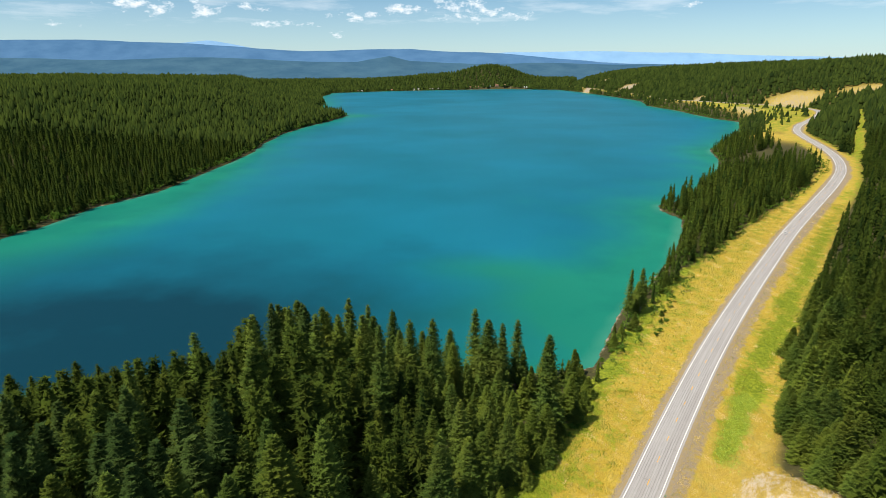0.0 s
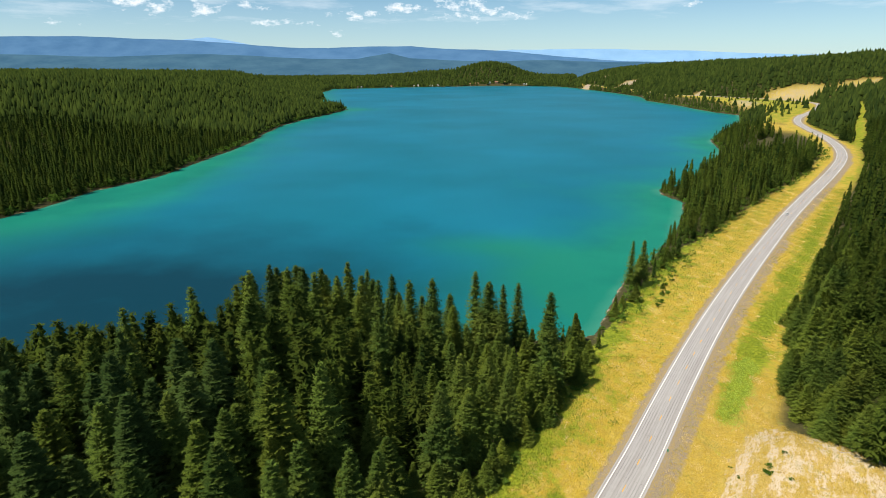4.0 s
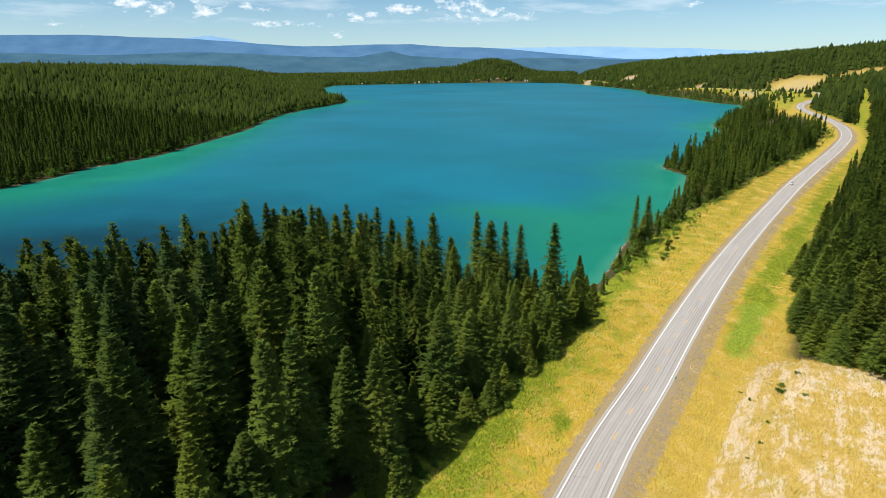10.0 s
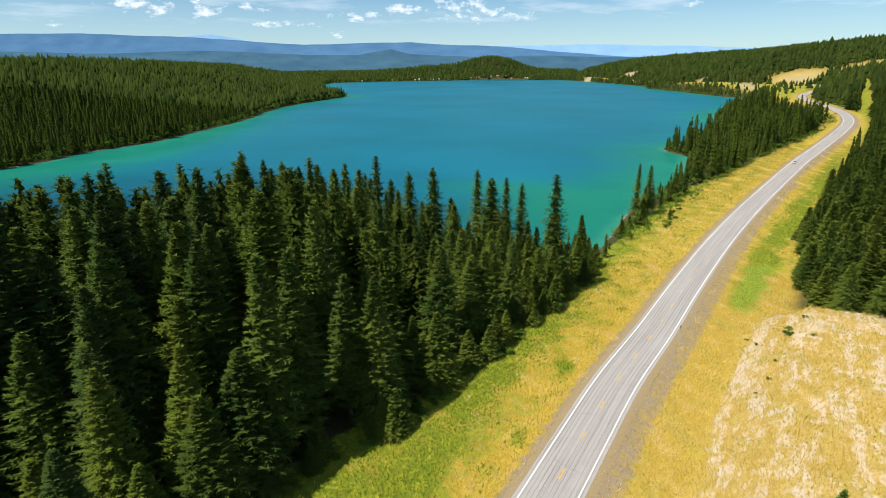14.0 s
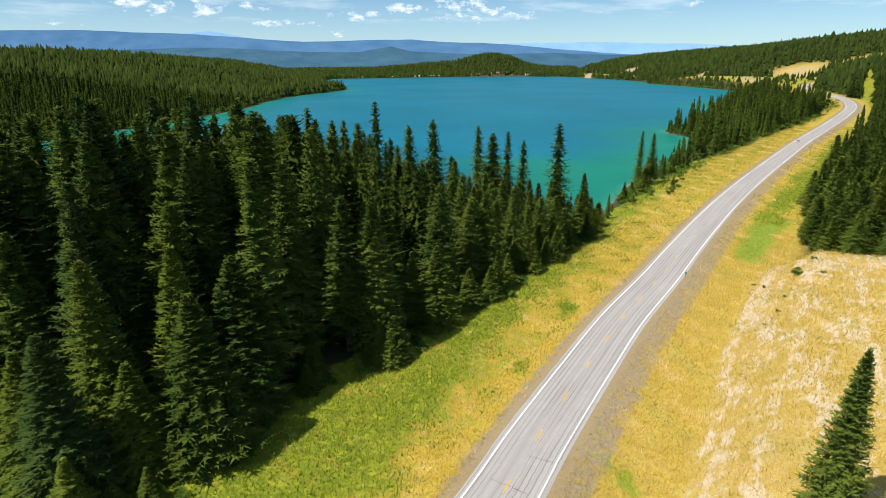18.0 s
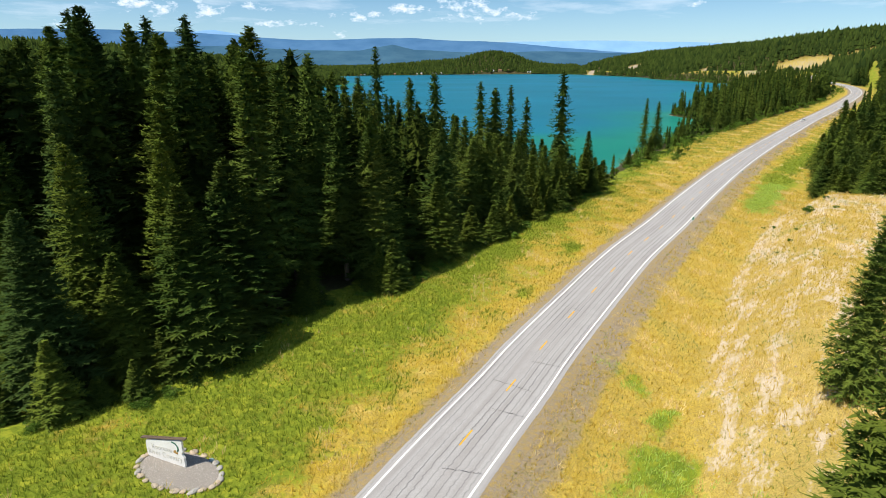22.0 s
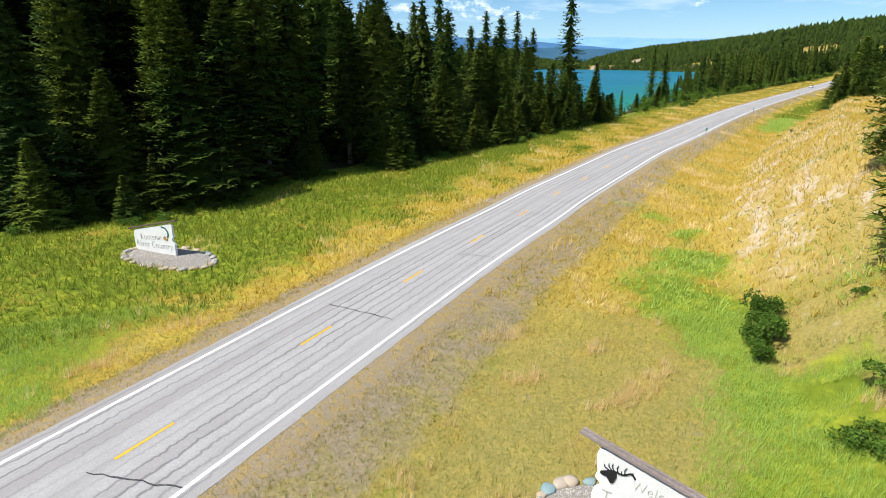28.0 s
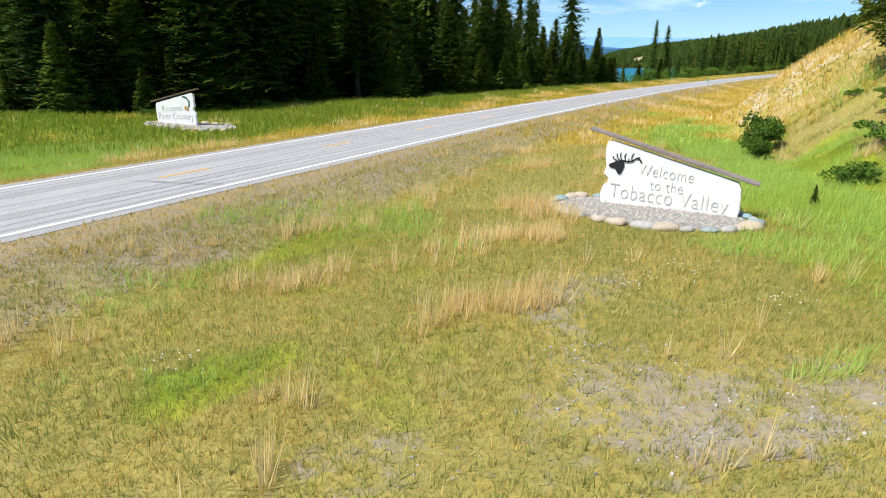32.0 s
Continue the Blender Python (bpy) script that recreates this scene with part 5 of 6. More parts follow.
def pads_clear(x, y):
    """Keeps grass off the two gravel beds."""
    ok = np.ones(len(x), bool)
    for cx, cy, rx, ry, t in ((6.10, 8.55, 4.2, 2.55, turn_r), (-27.9, 40.3, 4.7, 2.6, turn_l)):
        u, v = (x - cx) * math.cos(t) + (y - cy) * math.sin(t), -(x - cx) * math.sin(t) + (y - cy) * math.cos(t)
        ok &= (u / rx) ** 2 + (v / ry) ** 2 > 1
    return ok


def meadow(x0, x1, y0, y1, gap, seed, dmax):
    x, y = scatter(x0, x1, y0, y1, gap, seed)
    z, sd, d, yr = relief(x, y)
    g, gr, ba, sh = zones(x, y, sd, d, yr)
    r = np.random.RandomState(seed)
    ok = pads_clear(x, y) & (np.abs(d) > 5.9) & (g > 0.5) & (np.abs(d) < dmax) & (r.uniform(size=len(x)) > np.clip(ba * 0.72 + sh * 0.95 - 0.1, 0, 0.93))
    gn = gr + 0.32 * wave(x, y, 9, 31) + r.uniform(-0.25, 0.25, len(x))
    return x[ok], y[ok], gn[ok], d[ok]


r = np.random.RandomState(91)
x, y, g, d = meadow(-34, 26, -14, 30, 0.25, 71, 70)
x, y, g, d = (v[np.hypot(x + 2, (y + 15)) < 50] for v in (x, y, g, d))
kind = wave(x, y, 6, 44) + 0.5 * wave(x, y, 2.5, 46) + r.uniform(-0.4, 0.4, len(x)) + 1.1 * blobs(x, y, [(-2.2, 0.8, 2.6, 1.3, 1.0), (0.4, 5.0, 1.4, 2.4, 1.0), (1.4, 9.5, 1.5, 3.0, 0.9), (4.8, 2.2, 1.5, 0.7, 0.55), (-0.6, -0.4, 0.9, 0.7, 0.6)]) - 1.2 * blobs(x, y, [(6.0, -0.8, 2.4, 1.8, 1.0)]) - 0.42
isg, pale = g > 0.58, kind > 0.62
ol = ~isg & ~pale & (kind < 0.12)
tufts("green_grass", x[isg], y[isg], r.uniform(0.28, 0.65, isg.sum()), r.uniform(0.2, 0.4, isg.sum()), 11, 0.011, M_BLADE, "lush green roadside grass", 1)
m = pale & ~isg
tufts("pale_bunch_grass", x[m], y[m], r.uniform(0.5, 1.05, m.sum()), r.uniform(0.2, 0.36, m.sum()), 15, 0.012, M_PALE, "tall pale dry bunch grass", 2)
tufts("olive_grass", x[ol], y[ol], r.uniform(0.14, 0.38, ol.sum()), r.uniform(0.2, 0.4, ol.sum()), 6, 0.010, M_OLIVE, "short olive grass among gravel", 3)
m = ~isg & ~pale & ~ol
tufts("straw_grass", x[m], y[m], r.uniform(0.22, 0.55, m.sum()), r.uniform(0.2, 0.4, m.sum()), 7, 0.009, M_STRAW, "dry golden roadside grass", 4)
x, y, g, d = meadow(-15, 13, -12, 9, 0.15, 73, 70)
m = r.uniform(size=len(x)) + 0.35 * wave(x, y, 5, 48) < 0.42
tufts("short_dry_grass", x[m], y[m], r.uniform(0.08, 0.26, m.sum()), r.uniform(0.12, 0.3, m.sum()), 7, 0.009, M_STRAW, "short dry grass on gravelly ground", 7)
tufts("short_olive_grass", x[~m], y[~m], r.uniform(0.08, 0.26, (~m).sum()), r.uniform(0.12, 0.3, (~m).sum()), 7, 0.009, M_OLIVE, "short olive green grass on gravelly ground", 8)
x, y, g, d = meadow(-60, 110, 14, 190, 0.58, 72, 62)
far_ = np.hypot(x + 2, y + 15) >= 46
x, y, g, d = x[far_], y[far_], g[far_], d[far_]
isg = g > 0.6
kind = wave(x, y, 11, 45) + r.uniform(-0.6, 0.6, len(x))
ol, pale = ~isg & (kind < -0.6), ~isg & (kind > 0.85)
for nm, m, h0, h1, nb, mat, lab in (("verge_green_grass", isg & (d > 0), 0.35, 0.8, 6, M_BLADE, "green grass in the ditch below the bank"), ("forest_verge_grass", isg & (d < 0), 0.35, 0.85, 8, M_LUSH, "dark green grass along the forest verge"), ("verge_olive_grass", ol, 0.25, 0.55, 5, M_OLIVE, "olive grass along the highway"),
                                    ("verge_pale_grass", pale, 0.5, 1.0, 6, M_PALE, "tall pale dry grass along the highway"), ("verge_straw_grass", ~isg & ~ol & ~pale, 0.3, 0.75, 5, M_GOLD, "golden dry grass along the highway")):
    tufts(nm, x[m], y[m], r.uniform(h0, h1, m.sum()), r.uniform(0.35, 0.8, m.sum()), nb, 0.04, mat, lab, 5)

x, y, g, d = meadow(30, 330, 170, 480, 1.25, 78, 42)
keep_ = (y > 188) | (np.abs(d) > 62)
x, y, g, d = x[keep_], y[keep_], g[keep_], d[keep_]
isg = g > 0.6
kind = wave(x, y, 14, 45) + r.uniform(-0.6, 0.6, len(x))
ol, pale = ~isg & (kind < -0.3), ~isg & (kind > 0.8)
for nm, m, h0, h1, mat, lab in (("far_verge_green_grass", isg, 0.4, 0.9, M_LUSH, "green grass in the ditch far along the highway"), ("far_verge_olive_grass", ol, 0.3, 0.7, M_OLIVE, "olive grass far along the highway"),
                                ("far_verge_pale_grass", pale, 0.5, 1.0, M_PALE, "pale dry grass far along the highway"), ("far_verge_gold_grass", ~isg & ~ol & ~pale, 0.4, 0.8, M_GOLD, "golden dry grass far along the highway")):
    tufts(nm, x[m], y[m], r.uniform(h0, h1, m.sum()), r.uniform(0.7, 1.5, m.sum()), 6, 0.09, mat, lab, 79)
x, y = scatter(-34, 30, -22, 62, 0.24, 75)
z, sd, d, yr = relief(x, y)
keep_ = (np.abs(d) > 5.25) & (d < 12.5) & (d > -8.4) & pads_clear(x, y) & (r.uniform(size=len(x)) < np.where(d < 7.4, 1.0, 0.62))
x, y, d = x[keep_], y[keep_], d[keep_]
m = r.uniform(size=len(x)) < np.where(d < 7.6, 0.85, 0.45)
tufts("shoulder_dry_grass", x[m], y[m], r.uniform(0.10, 0.26, m.sum()), r.uniform(0.16, 0.32, m.sum()), 8, 0.016, M_STRAW, "short dry grass tufts on the gravel shoulder", 76)
tufts("shoulder_olive_grass", x[~m], y[~m], r.uniform(0.06, 0.22, (~m).sum()), r.uniform(0.14, 0.30, (~m).sum()), 9, 0.014, M_OLIVE, "small olive tufts on the gravel shoulder", 77)
# ---------- loose gravel on the open ground before the sign ----------
rg = np.random.RandomState(17)
qx_, qy_ = rg.uniform(-16, 14, 26000), rg.uniform(-13, 8, 26000)
qz_, qsd, qd, qyr = relief(qx_, qy_)
qzone = zones(qx_, qy_, qsd, qd, qyr)
ok = pads_clear(qx_, qy_) & (qd > 6.0) & (qzone[2] + 0.7 * qzone[3] + rg.uniform(-0.3, 0.25, len(qx_)) > 0.42)
qx_, qy_, qz_ = qx_[ok], qy_[ok], qz_[ok]
cube = np.array([(1, 0, 0), (-0.6, 0.9, 0), (-0.5, -0.8, 0), (0.1, 0.1, 0.75), (0, 0, -0.5)])
tt = np.array([(0, 1, 3), (1, 2, 3), (2, 0, 3), (1, 0, 4), (2, 1, 4), (0, 2, 4)])


def pebbles(name, x, y, z, q, material, label, rr):
    a = rr.uniform(0, 6.28, len(x))
    vx = x[:, None] + q[:, None] * (np.cos(a)[:, None] * cube[:, 0] - np.sin(a)[:, None] * cube[:, 1])
    vy = y[:, None] + q[:, None] * (np.sin(a)[:, None] * cube[:, 0] + np.cos(a)[:, None] * cube[:, 1])
    vz = z[:, None] + q[:, None] * cube[:, 2]
    return thing(name, tri_mesh(name, np.stack([vx, vy, vz], -1).reshape(-1, 3), (tt[None] + (np.arange(len(x)) * 5)[:, None, None]).reshape(-1, 3)), material, label, "flowers" if "flower" in name else "stones", kind="stuff")


pebbles("ground_pebbles", qx_, qy_, qz_, 0.016 + 0.05 * rg.uniform(size=len(qx_)) ** 4, M_PEBBLE, "small grey pebbles on the gravelly ground", rg)

# ---------- white wildflowers ----------
M_PETAL = plain("white_petals", (0.78, 0.76, 0.66), (0.70, 0.66, 0.50), 9.0, 0.8, bump=0)
rf = np.random.RandomState(23)
fx_ = np.concatenate([rf.normal(cx, s_, n_) for cx, s_, n_ in ((4.2, 0.8, 40), (2.6, 0.7, 22), (6.2, 0.5, 18), (-7.6, 0.4, 16))])
fy_ = np.concatenate([rf.normal(cy, s_, n_) for cy, s_, n_ in ((1.0, 0.7, 40), (-0.6, 0.6, 22), (-1.6, 0.5, 18), (-5.2, 0.4, 16))])
fz_ = relief(fx_, fy_)[0]
tufts("wildflower_stalks", fx_, fy_, np.full(len(fx_), 0.42), np.full(len(fx_), 0.05), 3, 0.008, M_OLIVE, "thin green stalks of wildflowers", 25)
pebbles("wildflowers", fx_ + 0.04, fy_, fz_ + 0.36 + rf.uniform(-0.1, 0.08, len(fx_)), rf.uniform(0.02, 0.04, len(fx_)), M_PETAL, "small white wildflower heads on stalks", rf).name = "wildflower_heads"

# ---------- shrubs ----------
def shrub_arrays(seed, R, H, n):
    r = np.random.RandomState(seed)
    u = r.normal(size=(n, 3))
    u /= np.linalg.norm(u, axis=1)[:, None]
    u[:, 2] = np.abs(u[:, 2]) * 1.05 - 0.05
    k = 9
    ang = r.uniform(0, 6.283, k)
    mid = np.stack([np.cos(ang) * r.uniform(0.2, 0.75, k) * R, np.sin(ang) * r.uniform(0.2, 0.75, k) * R, r.uniform(0.10, 0.62, k) * H], -1)
    size = r.uniform(0.22, 0.50, k)
    pick = r.randint(0, k, n)
    c = mid[pick] + u * (size[pick] * r.uniform(0.55, 1.12, n))[:, None] * np.array([R, R, H * 0.8])
    e1, e2 = r.normal(size=(n, 3)), r.normal(size=(n, 3))
    s = r.uniform(0.07, 0.16, n)[:, None] * (R / 1.6) ** 0.5
    e1, e2 = e1 / np.linalg.norm(e1, axis=1)[:, None] * s, e2 / np.linalg.norm(e2, axis=1)[:, None] * s
    v = np.stack([c - e1, c + e2, c + e1 * 0.9 + e2 * 0.2], 1).reshape(-1, 3)
    return v, np.arange(len(v)).reshape(-1, 3)


def shrub_model(seed, R, H, n, label, material=None):
    root = new("shrub")
    tagged(root, label, "shrub", "shrubs of the verge")
    v, t = shrub_arrays(seed, R, H, n)
    thing("foliage", tri_mesh("foliage", v, t), material or M_SHRUB, parent=root)
    rr = random.Random(seed)
    vs, ts = [], []
    for i in range(7):
        a = rr.uniform(0, 6.28)
        e = Vector((math.cos(a) * R * 0.5, math.sin(a) * R * 0.5, H * 0.75))
        n0 = len(vs)
        vs += [(0.05, 0, -0.1), (-0.04, 0.05, -0.1), (-0.04, -0.05, -0.1), tuple(e)]
        ts += [(n0, n0 + 1, n0 + 3), (n0 + 1, n0 + 2, n0 + 3), (n0 + 2, n0, n0 + 3)]
    thing("stems", tri_mesh("stems", np.array(vs), np.array(ts)), M_BARK, parent=root)
    return root


SHRUBS = [shrub_model(1, 1.6, 2.6, 3200, "dense dark green rounded shrub in the grass"), shrub_model(2, 1.9, 1.3, 2000, "low green leafy shrub by the forest edge"), shrub_model(3, 1.2, 1.1, 1000, "small green bush in dry grass")]
SH_USED = [False] * 3


def put_shrub(k, x, y, s=1.0, rng=random.Random(9)):
    m = Matrix.Translation((x, y, height(x, y))) @ Matrix.Rotation(rng.uniform(0, 6.28), 4, "Z")
    if SH_USED[k]:
        o = copy_thing(SHRUBS[k], m)
    else:
        o, SH_USED[k] = SHRUBS[k], True
        o.matrix_basis = m
    o.scale = (s, s, s * rng.uniform(0.85, 1.15))


for k, x, y, s in ((0, 18.7, 24.6, 1.05), (0, 20.2, 27.4, 0.95), (0, 17.6, 22.4, 0.62), (1, 18.5, 14.0, 1.0), (1, 21.0, 16.2, 1.1), (1, 20.0, 12.6, 1.0), (1, 23.4, 18.0, 0.9), (2, 24.0, 24.0, 0.6), (2, 23, 19.5, 0.8), (1, 102, 252, 1.1), (0, 95, 240, 0.8), (0, 105, 262, 0.7), (0, 92, 236, 0.8), (2, 110, 268, 1.2),
                   (0, 13.5, 121, 0.8), (1, 44, 178, 1.2), (1, 48, 186, 1.3), (1, 77.5, 116.5, 0.8), (2, 79, 119, 1.0), (2, 73, 121, 0.6), (2, 64, 99, 0.5), (2, 69, 106, 0.45), (2, 60, 96, 0.4),
                   (2, 74, 127, 0.5), (2, 80, 112, 0.6), (2, 84, 122, 0.6), (1, 62, 214, 1.0), (1, 68, 222, 1.1), (1, 72, 232, 1.0), (1, 80, 238, 1.2)):
    put_shrub(k, x, y, s)
rs = random.Random(12)
edge = [(-62, 46), (-50, 46), (-38, 51), (-29.5, 68), (-22.5, 82), (-8.5, 91), (1.8, 113), (12.5, 125), (31.5, 152.5), (46, 175)]
for (ax, ay), (bx, by) in zip(edge, edge[1:]):
    n = max(2, int(math.hypot(bx - ax, by - ay) / 3.0))
    for i in range(n):
        f = (i + rs.random()) / n
        put_shrub(rs.choice((1, 1, 2)), ax + (bx - ax) * f + rs.uniform(-1.2, 1.6), ay + (by - ay) * f + rs.uniform(-1.5, 1.2), rs.uniform(0.55, 1.15), rs)

# sapling near the welcome sign
plant(5, 13.8, 9.8, height=0.95, wide=0.45)
# leafy low trees along the waterline
def leafy(seed):
    v, t = shrub_arrays(seed, 3.0, 6.5, 90)
    c = v.reshape(-1, 3, 3).mean(1, keepdims=True)
    v = ((v.reshape(-1, 3, 3) - c) * 3.4 + c).reshape(-1, 3)
    return v, t, 6.5


LEAFY = [leafy(i) for i in range(4)]
S = np.array(SHORE + SHORE[:1], float)
px_, py_ = [], []
rw = np.random.RandomState(33)
for (ax, ay), (bx, by) in zip(S, S[1:]):
    if min(ay, by) < 190 or max(ay, by) > 2100:
        continue
    L = math.hypot(bx - ax, by - ay)
    for i in range(int(L / 3.6)):
        f = rw.uniform()
        nxn, nyn = (by - ay) / L, -(bx - ax) / L
        o = rw.uniform(1.5, 9)
        for sg in (-1, 1):
            px_.append(ax + (bx - ax) * f + sg * nxn * o), py_.append(ay + (by - ay) * f + sg * nyn * o)
px_, py_ = np.array(px_), np.array(py_)
ok = (lake_distance(px_, py_) > 1.0) & ~((py_ < 215) & (px_ < 60))
px_, py_ = px_[ok], py_[ok]
forest("shore_bushes", LEAFY, px_, py_, np.where(px_ < 0, rw.uniform(4.0, 10.0, len(px_)), rw.uniform(2.5, 7.0, len(px_))), rw.uniform(0.7, 1.2, len(px_)), M_SHRUB, "light green leafy bushes along the waterline")

bx_, by_ = scatter(60, 420, 205, 640, 5.5, 36)
bd, bk = road_frame(bx_, by_)
byr = ROAD[bk, 1]
edge_d = lerp([150, 250, 330, 480, 560, 700, 760, 1000], [24, 30, 32, 20, 15, 15, 18, 20], byr)
ok = (bd < -edge_d + 4) & (bd > -edge_d - 9) & (lake_distance(bx_, by_) > 2) & (rw.uniform(size=len(bx_)) < 0.75) & (by_ > 225)
forest("roadside_bushes", LEAFY, bx_[ok], by_[ok], rw.uniform(2.0, 7.0, ok.sum()), rw.uniform(0.7, 1.2, ok.sum()), M_SHRUB, "light green leafy bushes and small trees between highway and lake")
# ---------- loose stones of the cut bank ----------
rb = np.random.RandomState(7)
bx_, by_ = rb.uniform(22, 110, 16000), rb.uniform(30, 165, 16000)
bz_, bsd, bd, byr = relief(bx_, by_)
bb = zones(bx_, by_, bsd, bd, byr)[2]
ok = (bb + rb.uniform(-0.3, 0.2, len(bb)) > 0.45) & (bd > 17) & (bd < 56)
bx_, by_, bz_ = bx_[ok], by_[ok], bz_[ok]
pebbles("bank_stones", bx_, by_, bz_, 0.05 + 0.20 * rb.uniform(size=len(bx_)) ** 3, M_SCREE, "loose pale stones on the cut bank", rb)

# ---------- fallen logs ----------
M_DEAD = plain("dead_wood", (0.30, 0.26, 0.22), (0.42, 0.38, 0.33), 5.0, 0.9)


def log(name, a, b, r0, r1, label, twigs, seed):
    rng = random.Random(seed)
    za, zb = height(*a) + r0 * 0.7, height(*b) + r1 * 0.7
    A, B = Vector((*a, za)), Vector((*b, zb))
    root = new(name)
    root.location = A
    tagged(root, label, "log")

    def stick(p, q, ra, rb_):
        bm = bmesh.new()
        t = (q - p).normalized()
        u = t.orthogonal().normalized()
        w = t.cross(u)
        rings = []
        for i in range(7):
            f = i / 6
            c = p.lerp(q, f) + u * rng.uniform(-0.06, 0.06) * (q - p).length * 0.1
            rr = ra + (rb_ - ra) * f
            rings.append([bm.verts.new(c + (u * math.cos(k * 1.047) + w * math.sin(k * 1.047)) * rr) for k in range(6)])
        for i in range(6):
            for k in range(6):
                bm.faces.new((rings[i][k], rings[i][(k + 1) % 6], rings[i + 1][(k + 1) % 6], rings[i + 1][k]))
        bm.faces.new(rings[0][::-1]), bm.faces.new(rings[6])
        return bm
    part("stem", stick(Vector(), B - A, r0, r1), M_DEAD, root)
    for i in range(twigs):
        p = (B - A) * rng.uniform(0.3, 0.95)
        q = p + Vector((rng.uniform(-1.2, 1.2), rng.uniform(-1.2, 1.2), rng.uniform(0.3, 1.3)))
        part("branch", stick(p, q, 0.06, 0.02), M_DEAD, root)


log("fallen_log", (84, 126), (100, 121), 0.26, 0.13, "bleached fallen tree trunk on top of the bank", 6, 1)

# ---------- roadside posts ----------
M_STEEL = plain("galvanised_steel", (0.35, 0.36, 0.36), (0.48, 0.48, 0.48), 9.0, 0.5, 0.6, bump=0.05)
M_SIGNGREEN = plain("green_sign_sheet", (0.02, 0.26, 0.16), (0.03, 0.32, 0.20), 6.0, 0.5, bump=0)
M_YELLOWSIGN = plain("yellow_sign_sheet", (0.75, 0.50, 0.03), (0.68, 0.44, 0.03), 6.0, 0.5, bump=0)


def road_post(x, y, h, plate, material, label):
    root = new("road_marker")
    z = height(x, y)
    root.location = (x, y, z)
    tagged(root, label, "road sign")
    bm = box(bmesh.new(), (0.06, 0.035, h + 0.3), (0, 0, h / 2 - 0.15))
    part("post", bm, M_STEEL, root)
    bm = box(bmesh.new(), (plate[0], 0.02, plate[1]), (0, -0.035, h - plate[1] / 2), 0, 0.006)
    pl = part("plate", bm, material, root)
    bm = bmesh.new()
    for i in range(2):
        box(bm, (plate[0] * 0.5, 0.008, plate[1] * 0.12), (0, -0.05, h - plate[1] * (0.35 + 0.3 * i)))
    part("marking", bm, M_WHITE, pl, "plain white bars")


def beside(yr, off):
    i = int(np.argmin(np.abs(ROAD[:, 1] - yr)))
    return float(ROAD[i, 0] + TAN[i, 1] * off), float(ROAD[i, 1] - TAN[i, 0] * off)


road_post(59.3, 132.6, 1.9, (0.45, 0.75), M_SIGNGREEN, "small green mile marker on the gravel shoulder")
road_post(102.8, 198.6, 1.8, (0.45, 0.3), M_SIGNGREEN, "small green road sign past the cut bank")
road_post(*beside(186, 7.0), 1.3, (0.18, 0.4), M_WHITE, "slim white roadside delineator")
road_post(*beside(300, 6.8), 2.4, (0.75, 0.75), M_YELLOWSIGN, "yellow warning sign beside the curve")
road_post(*beside(420, -7.0), 1.3, (0.18, 0.4), M_WHITE, "slim white roadside delineator by the lake side")

# ---------- tar cracks over the road ----------
def crack(a, b, w, seed, lift):
    rng = random.Random(seed)
    v, f = [], []
    n = 12
    t = (b - a) / np.linalg.norm(b - a)
    for i in range(n + 1):
        p = a + (b - a) * i / n + np.array([-t[1], t[0]]) * rng.uniform(-0.10, 0.10)
        ww = w * rng.uniform(0.6, 1.3)
        zz = np.interp(p[1], ROAD_FINE[:, 1], ROAD_FINE[:, 2]) + lift
        v += [(p[0] - t[1] * ww, p[1] + t[0] * ww, zz), (p[0] + t[1] * ww, p[1] - t[0] * ww, zz)]
    f = [(2 * i, 2 * i + 1, 2 * i + 3, 2 * i + 2) for i in range(n)]
    thing("tar_crack", make_mesh("tar_crack", v, f), M_TAR, "dark sealed crack", parent=road)


rc = random.Random(40)
for i, s in enumerate((131, 146, 158, 163, 171, 190, 207, 222, 241, 262, 280, 300)):
    p, p2 = along(s), along(s + 1)
    t = (p2 - p)[:2]
    nrm = np.array([t[1], -t[0]])
    lo, hi = rc.choice(((-3.9, 3.9), (0.2, 4.0), (-4, -0.3), (-2.5, 3.0)))
    crack(p[:2] + nrm * lo + t * rc.uniform(-0.8, 0.8), p[:2] + nrm * hi + t * rc.uniform(-0.8, 0.8), 0.024, i, 0.10)
zc = [(-16.9, 10.6), (-12.4, 9.7)]
crack(np.array(zc[0]), np.array(zc[1]), 0.03, 99, 0.10)

# ---------- car ----------
M_CAR = plain("white_car_paint", (0.80, 0.80, 0.80), (0.76, 0.76, 0.77), 2.0, 0.25, bump=0, spec=0.6)
M_GLASS = plain("dark_car_glass", (0.02, 0.025, 0.03), (0.03, 0.035, 0.04), 2.0, 0.08, bump=0, spec=0.8)
M_RUBBER = plain("tyre_rubber", (0.02, 0.02, 0.02), (0.035, 0.035, 0.035), 9.0, 0.9)
M_LAMP = plain("lamp_lens", (0.6, 0.6, 0.58), (0.5, 0.5, 0.5), 3.0, 0.15, bump=0)


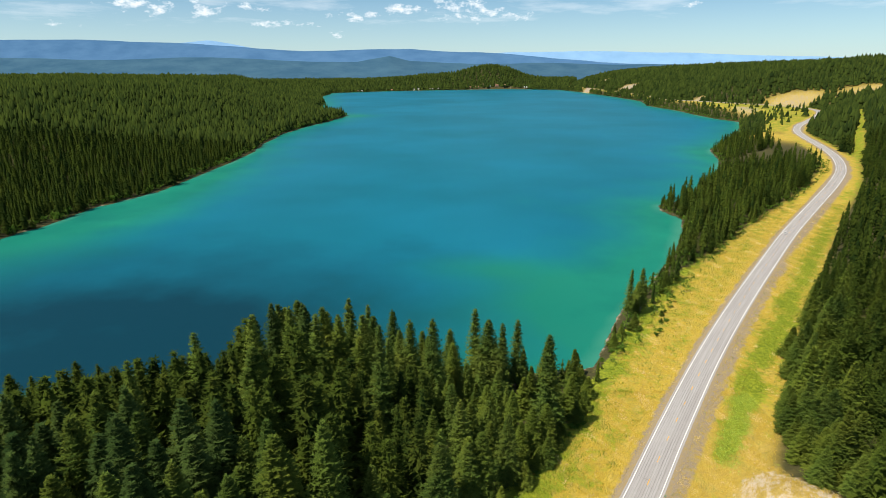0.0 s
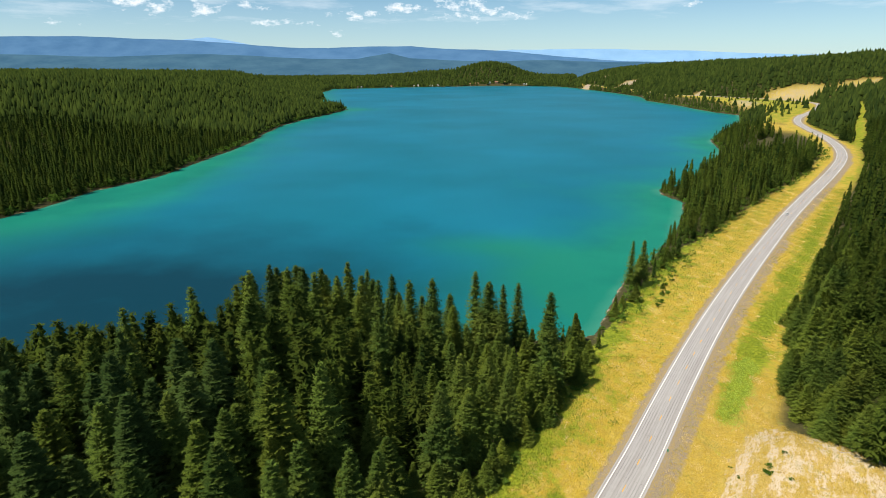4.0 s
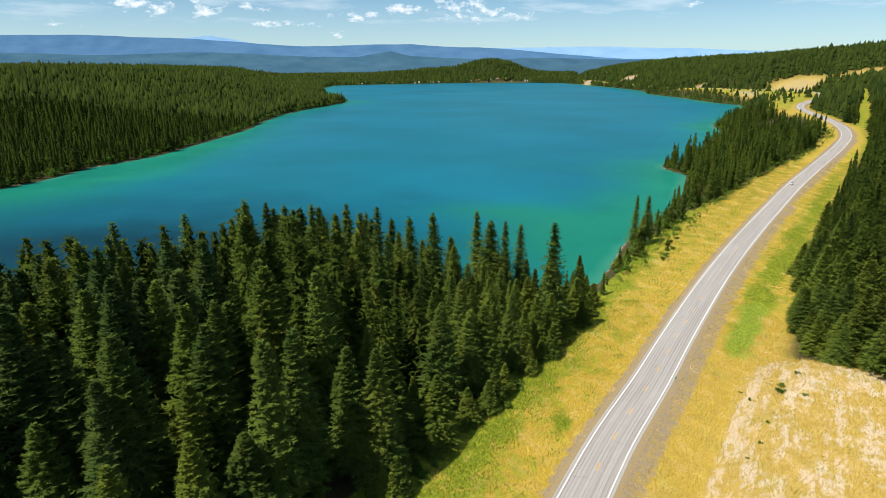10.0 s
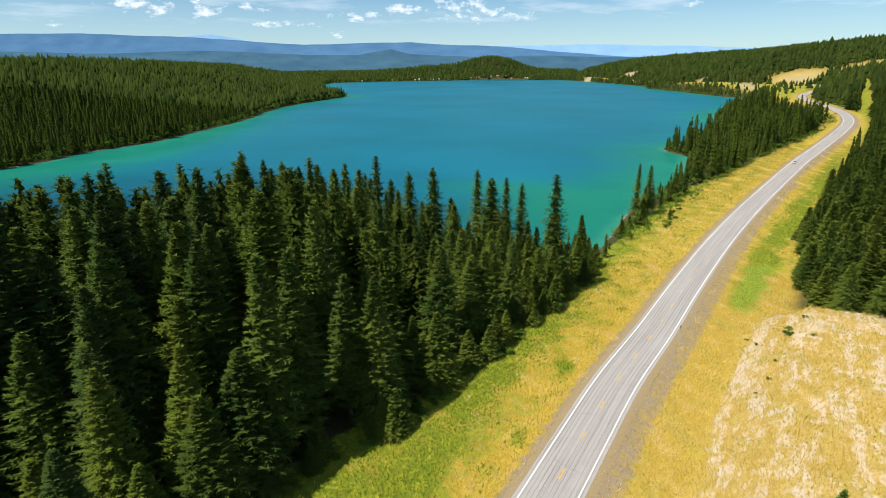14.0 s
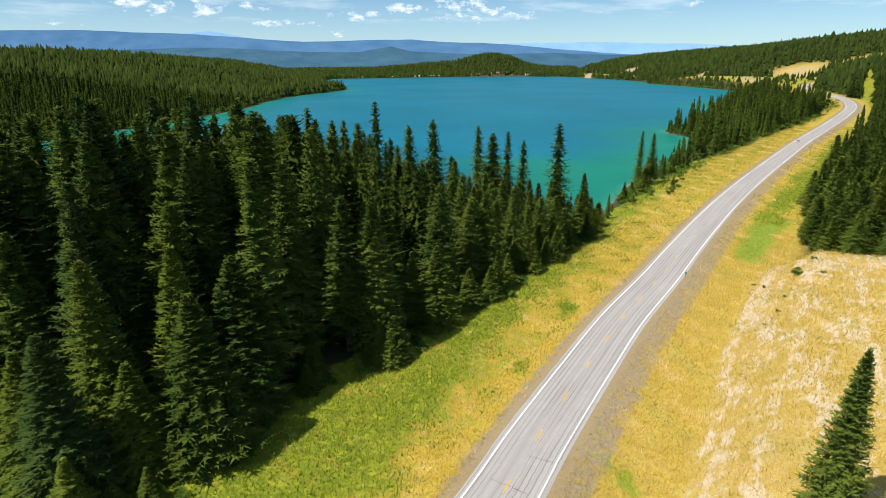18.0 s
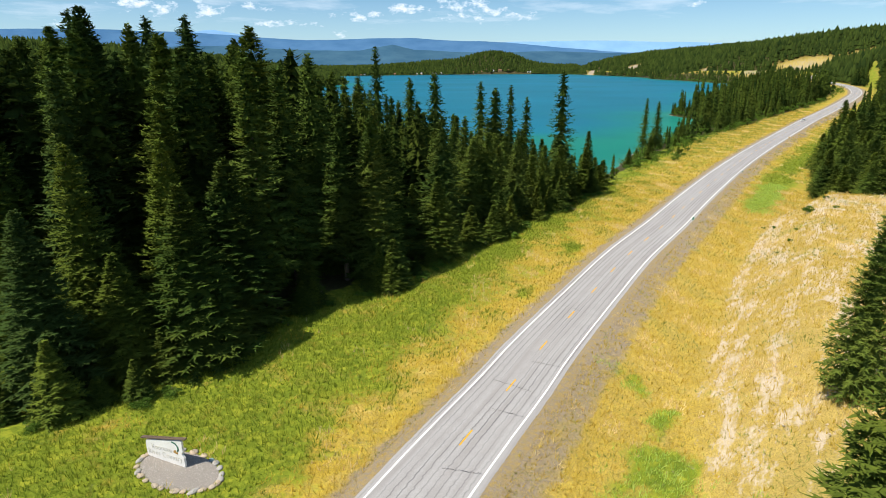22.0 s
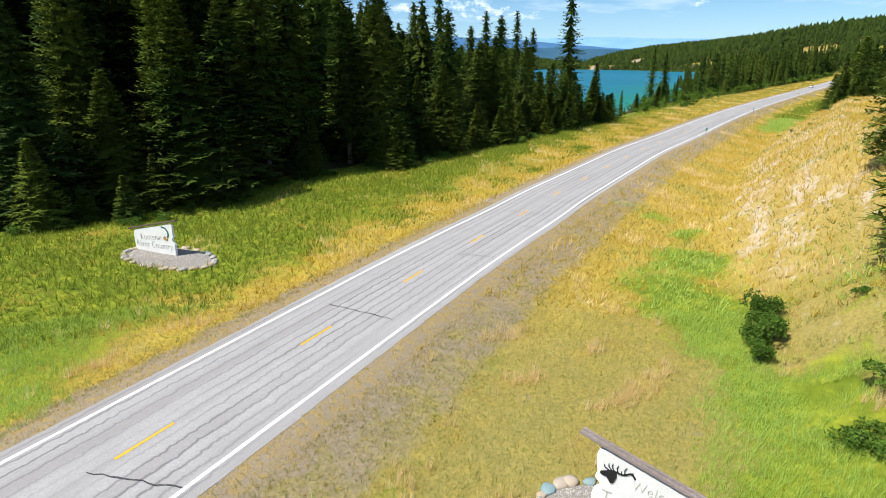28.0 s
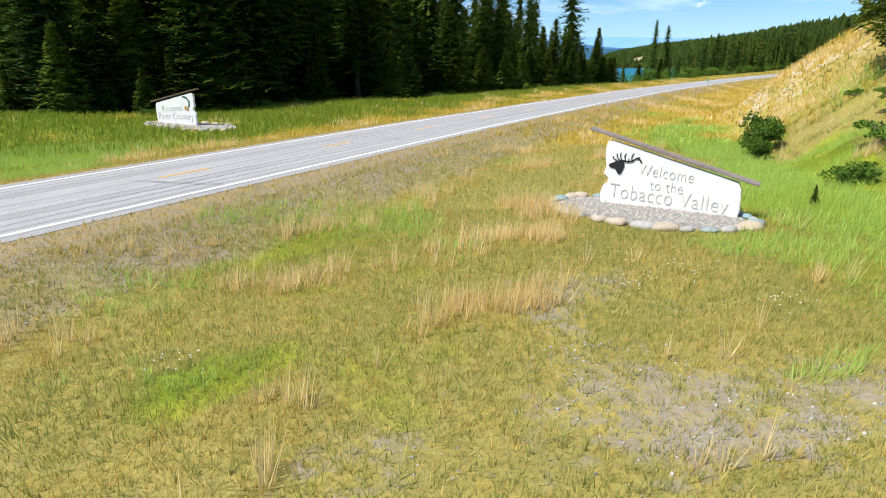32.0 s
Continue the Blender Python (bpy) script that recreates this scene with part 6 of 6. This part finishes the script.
def car(x, y, z, turn):
    root = new("car")
    root.matrix_basis = Matrix.Translation((x, y, z)) @ Matrix.Rotation(turn, 4, "Z")
    tagged(root, "white sedan with dark windows on the grey highway", "car")
    side = [(-2.3, 0.35), (2.3, 0.35), (2.35, 0.72), (2.1, 0.92), (1.15, 1.0), (-1.6, 1.05), (-2.25, 0.98), (-2.36, 0.7)]
    bm = slab(bmesh.new(), side, 1.8, Matrix())
    bmesh.ops.bevel(bm, geom=list(bm.edges), offset=0.08, segments=2, affect="EDGES")
    part("body", bm, M_CAR, root)
    cab = [(1.2, 0.98), (0.35, 1.46), (-1.05, 1.48), (-1.75, 1.02)]
    bm = slab(bmesh.new(), cab, 1.5, Matrix())
    cabin = part("cabin", bm, M_GLASS, root, "dark glazed cabin")
    bm = box(bmesh.new(), (1.35, 1.42, 0.06), (-0.35, 0, 1.49), 0, 0.02)
    part("roof", bm, M_CAR, cabin)
    for wx_ in (-1.4, 1.4):
        for wy_ in (-0.82, 0.82):
            bm = bmesh.new()
            bmesh.ops.create_cone(bm, cap_ends=True, segments=16, radius1=0.33, radius2=0.33, depth=0.22, matrix=Matrix.Translation((wx_, wy_, 0.33)) @ Matrix.Rotation(radians(90), 4, "X"))
            wheel = part("wheel", bm, M_RUBBER, root)
            bm = bmesh.new()
            bmesh.ops.create_cone(bm, cap_ends=True, segments=12, radius1=0.2, radius2=0.17, depth=0.24, matrix=Matrix.Translation((wx_, wy_, 0.33)) @ Matrix.Rotation(radians(90), 4, "X"))
            part("rim", bm, M_STEEL, wheel)
    for wy_ in (-0.62, 0.62):
        part("headlight", box(bmesh.new(), (0.08, 0.36, 0.14), (2.28, wy_, 0.74), 0, 0.02), M_LAMP, root)


i = int(np.argmin(np.hypot(ROAD[:, 0] - 238, ROAD[:, 1] - 393)))
car(ROAD[i, 0] - TAN[i, 1] * 2.1, ROAD[i, 1] + TAN[i, 0] * 2.1, ROAD[i, 2] + 0.06, math.atan2(-TAN[i, 1], -TAN[i, 0]))

# ---------- cabins on the far shore ----------
M_WALLS = [plain("pale_cabin_wall", (0.62, 0.58, 0.50), (0.55, 0.50, 0.42), 3.0), plain("log_cabin_wall", (0.36, 0.24, 0.14), (0.30, 0.19, 0.10), 3.0)]
M_ROOFS = [plain("grey_roof", (0.34, 0.34, 0.34), (0.28, 0.28, 0.29), 3.0), plain("red_brown_roof", (0.30, 0.16, 0.10), (0.24, 0.12, 0.08), 3.0)]


def cabin(x, y, w, dpt, h, turn, k):
    root = new("cabin")
    z = height(x, y)
    root.matrix_basis = Matrix.Translation((x, y, z)) @ Matrix.Rotation(turn, 4, "Z")
    tagged(root, ("pale lakeside cabin with grey roof among the trees", "brown lakeside cabin with dark roof among the trees")[k], "house", "cabins on the far shore")
    part("wall", box(bmesh.new(), (w, dpt, h + 1), (0, 0, h / 2 - 0.5)), M_WALLS[k], root)
    o = 0.5
    bm = slab(bmesh.new(), [(-dpt / 2 - o, h - 0.2), (dpt / 2 + o, h - 0.2), (0, h + dpt * 0.38)], w + 1, Matrix.Rotation(radians(90), 4, "Z"))
    part("roof", bm, M_ROOFS[k], root)
    for i in (-1, 1):
        part("window", box(bmesh.new(), (w * 0.2, 0.1, h * 0.4), (i * w * 0.25, -dpt / 2 - 0.02, h * 0.5)), M_GLASS, root)
    part("door", box(bmesh.new(), (1.2, 0.12, 2.1), (0, -dpt / 2 - 0.02, 1.0)), M_DARKWOOD, root)


rh = random.Random(8)
for i in range(16):
    a = rh.uniform(0, 1)
    xx = -560 + 1050 * a
    ys = [s for s in range(2860, 3420, 6)]
    sdv = lake_distance(np.full(len(ys), xx), np.array(ys, float))
    yy = ys[int(np.argmax(sdv > rh.uniform(6, 26)))]
    cabin(xx, yy, rh.uniform(11, 22), rh.uniform(9, 14), rh.uniform(4, 7), rh.uniform(-0.4, 0.4), rh.choice((0, 0, 1)))
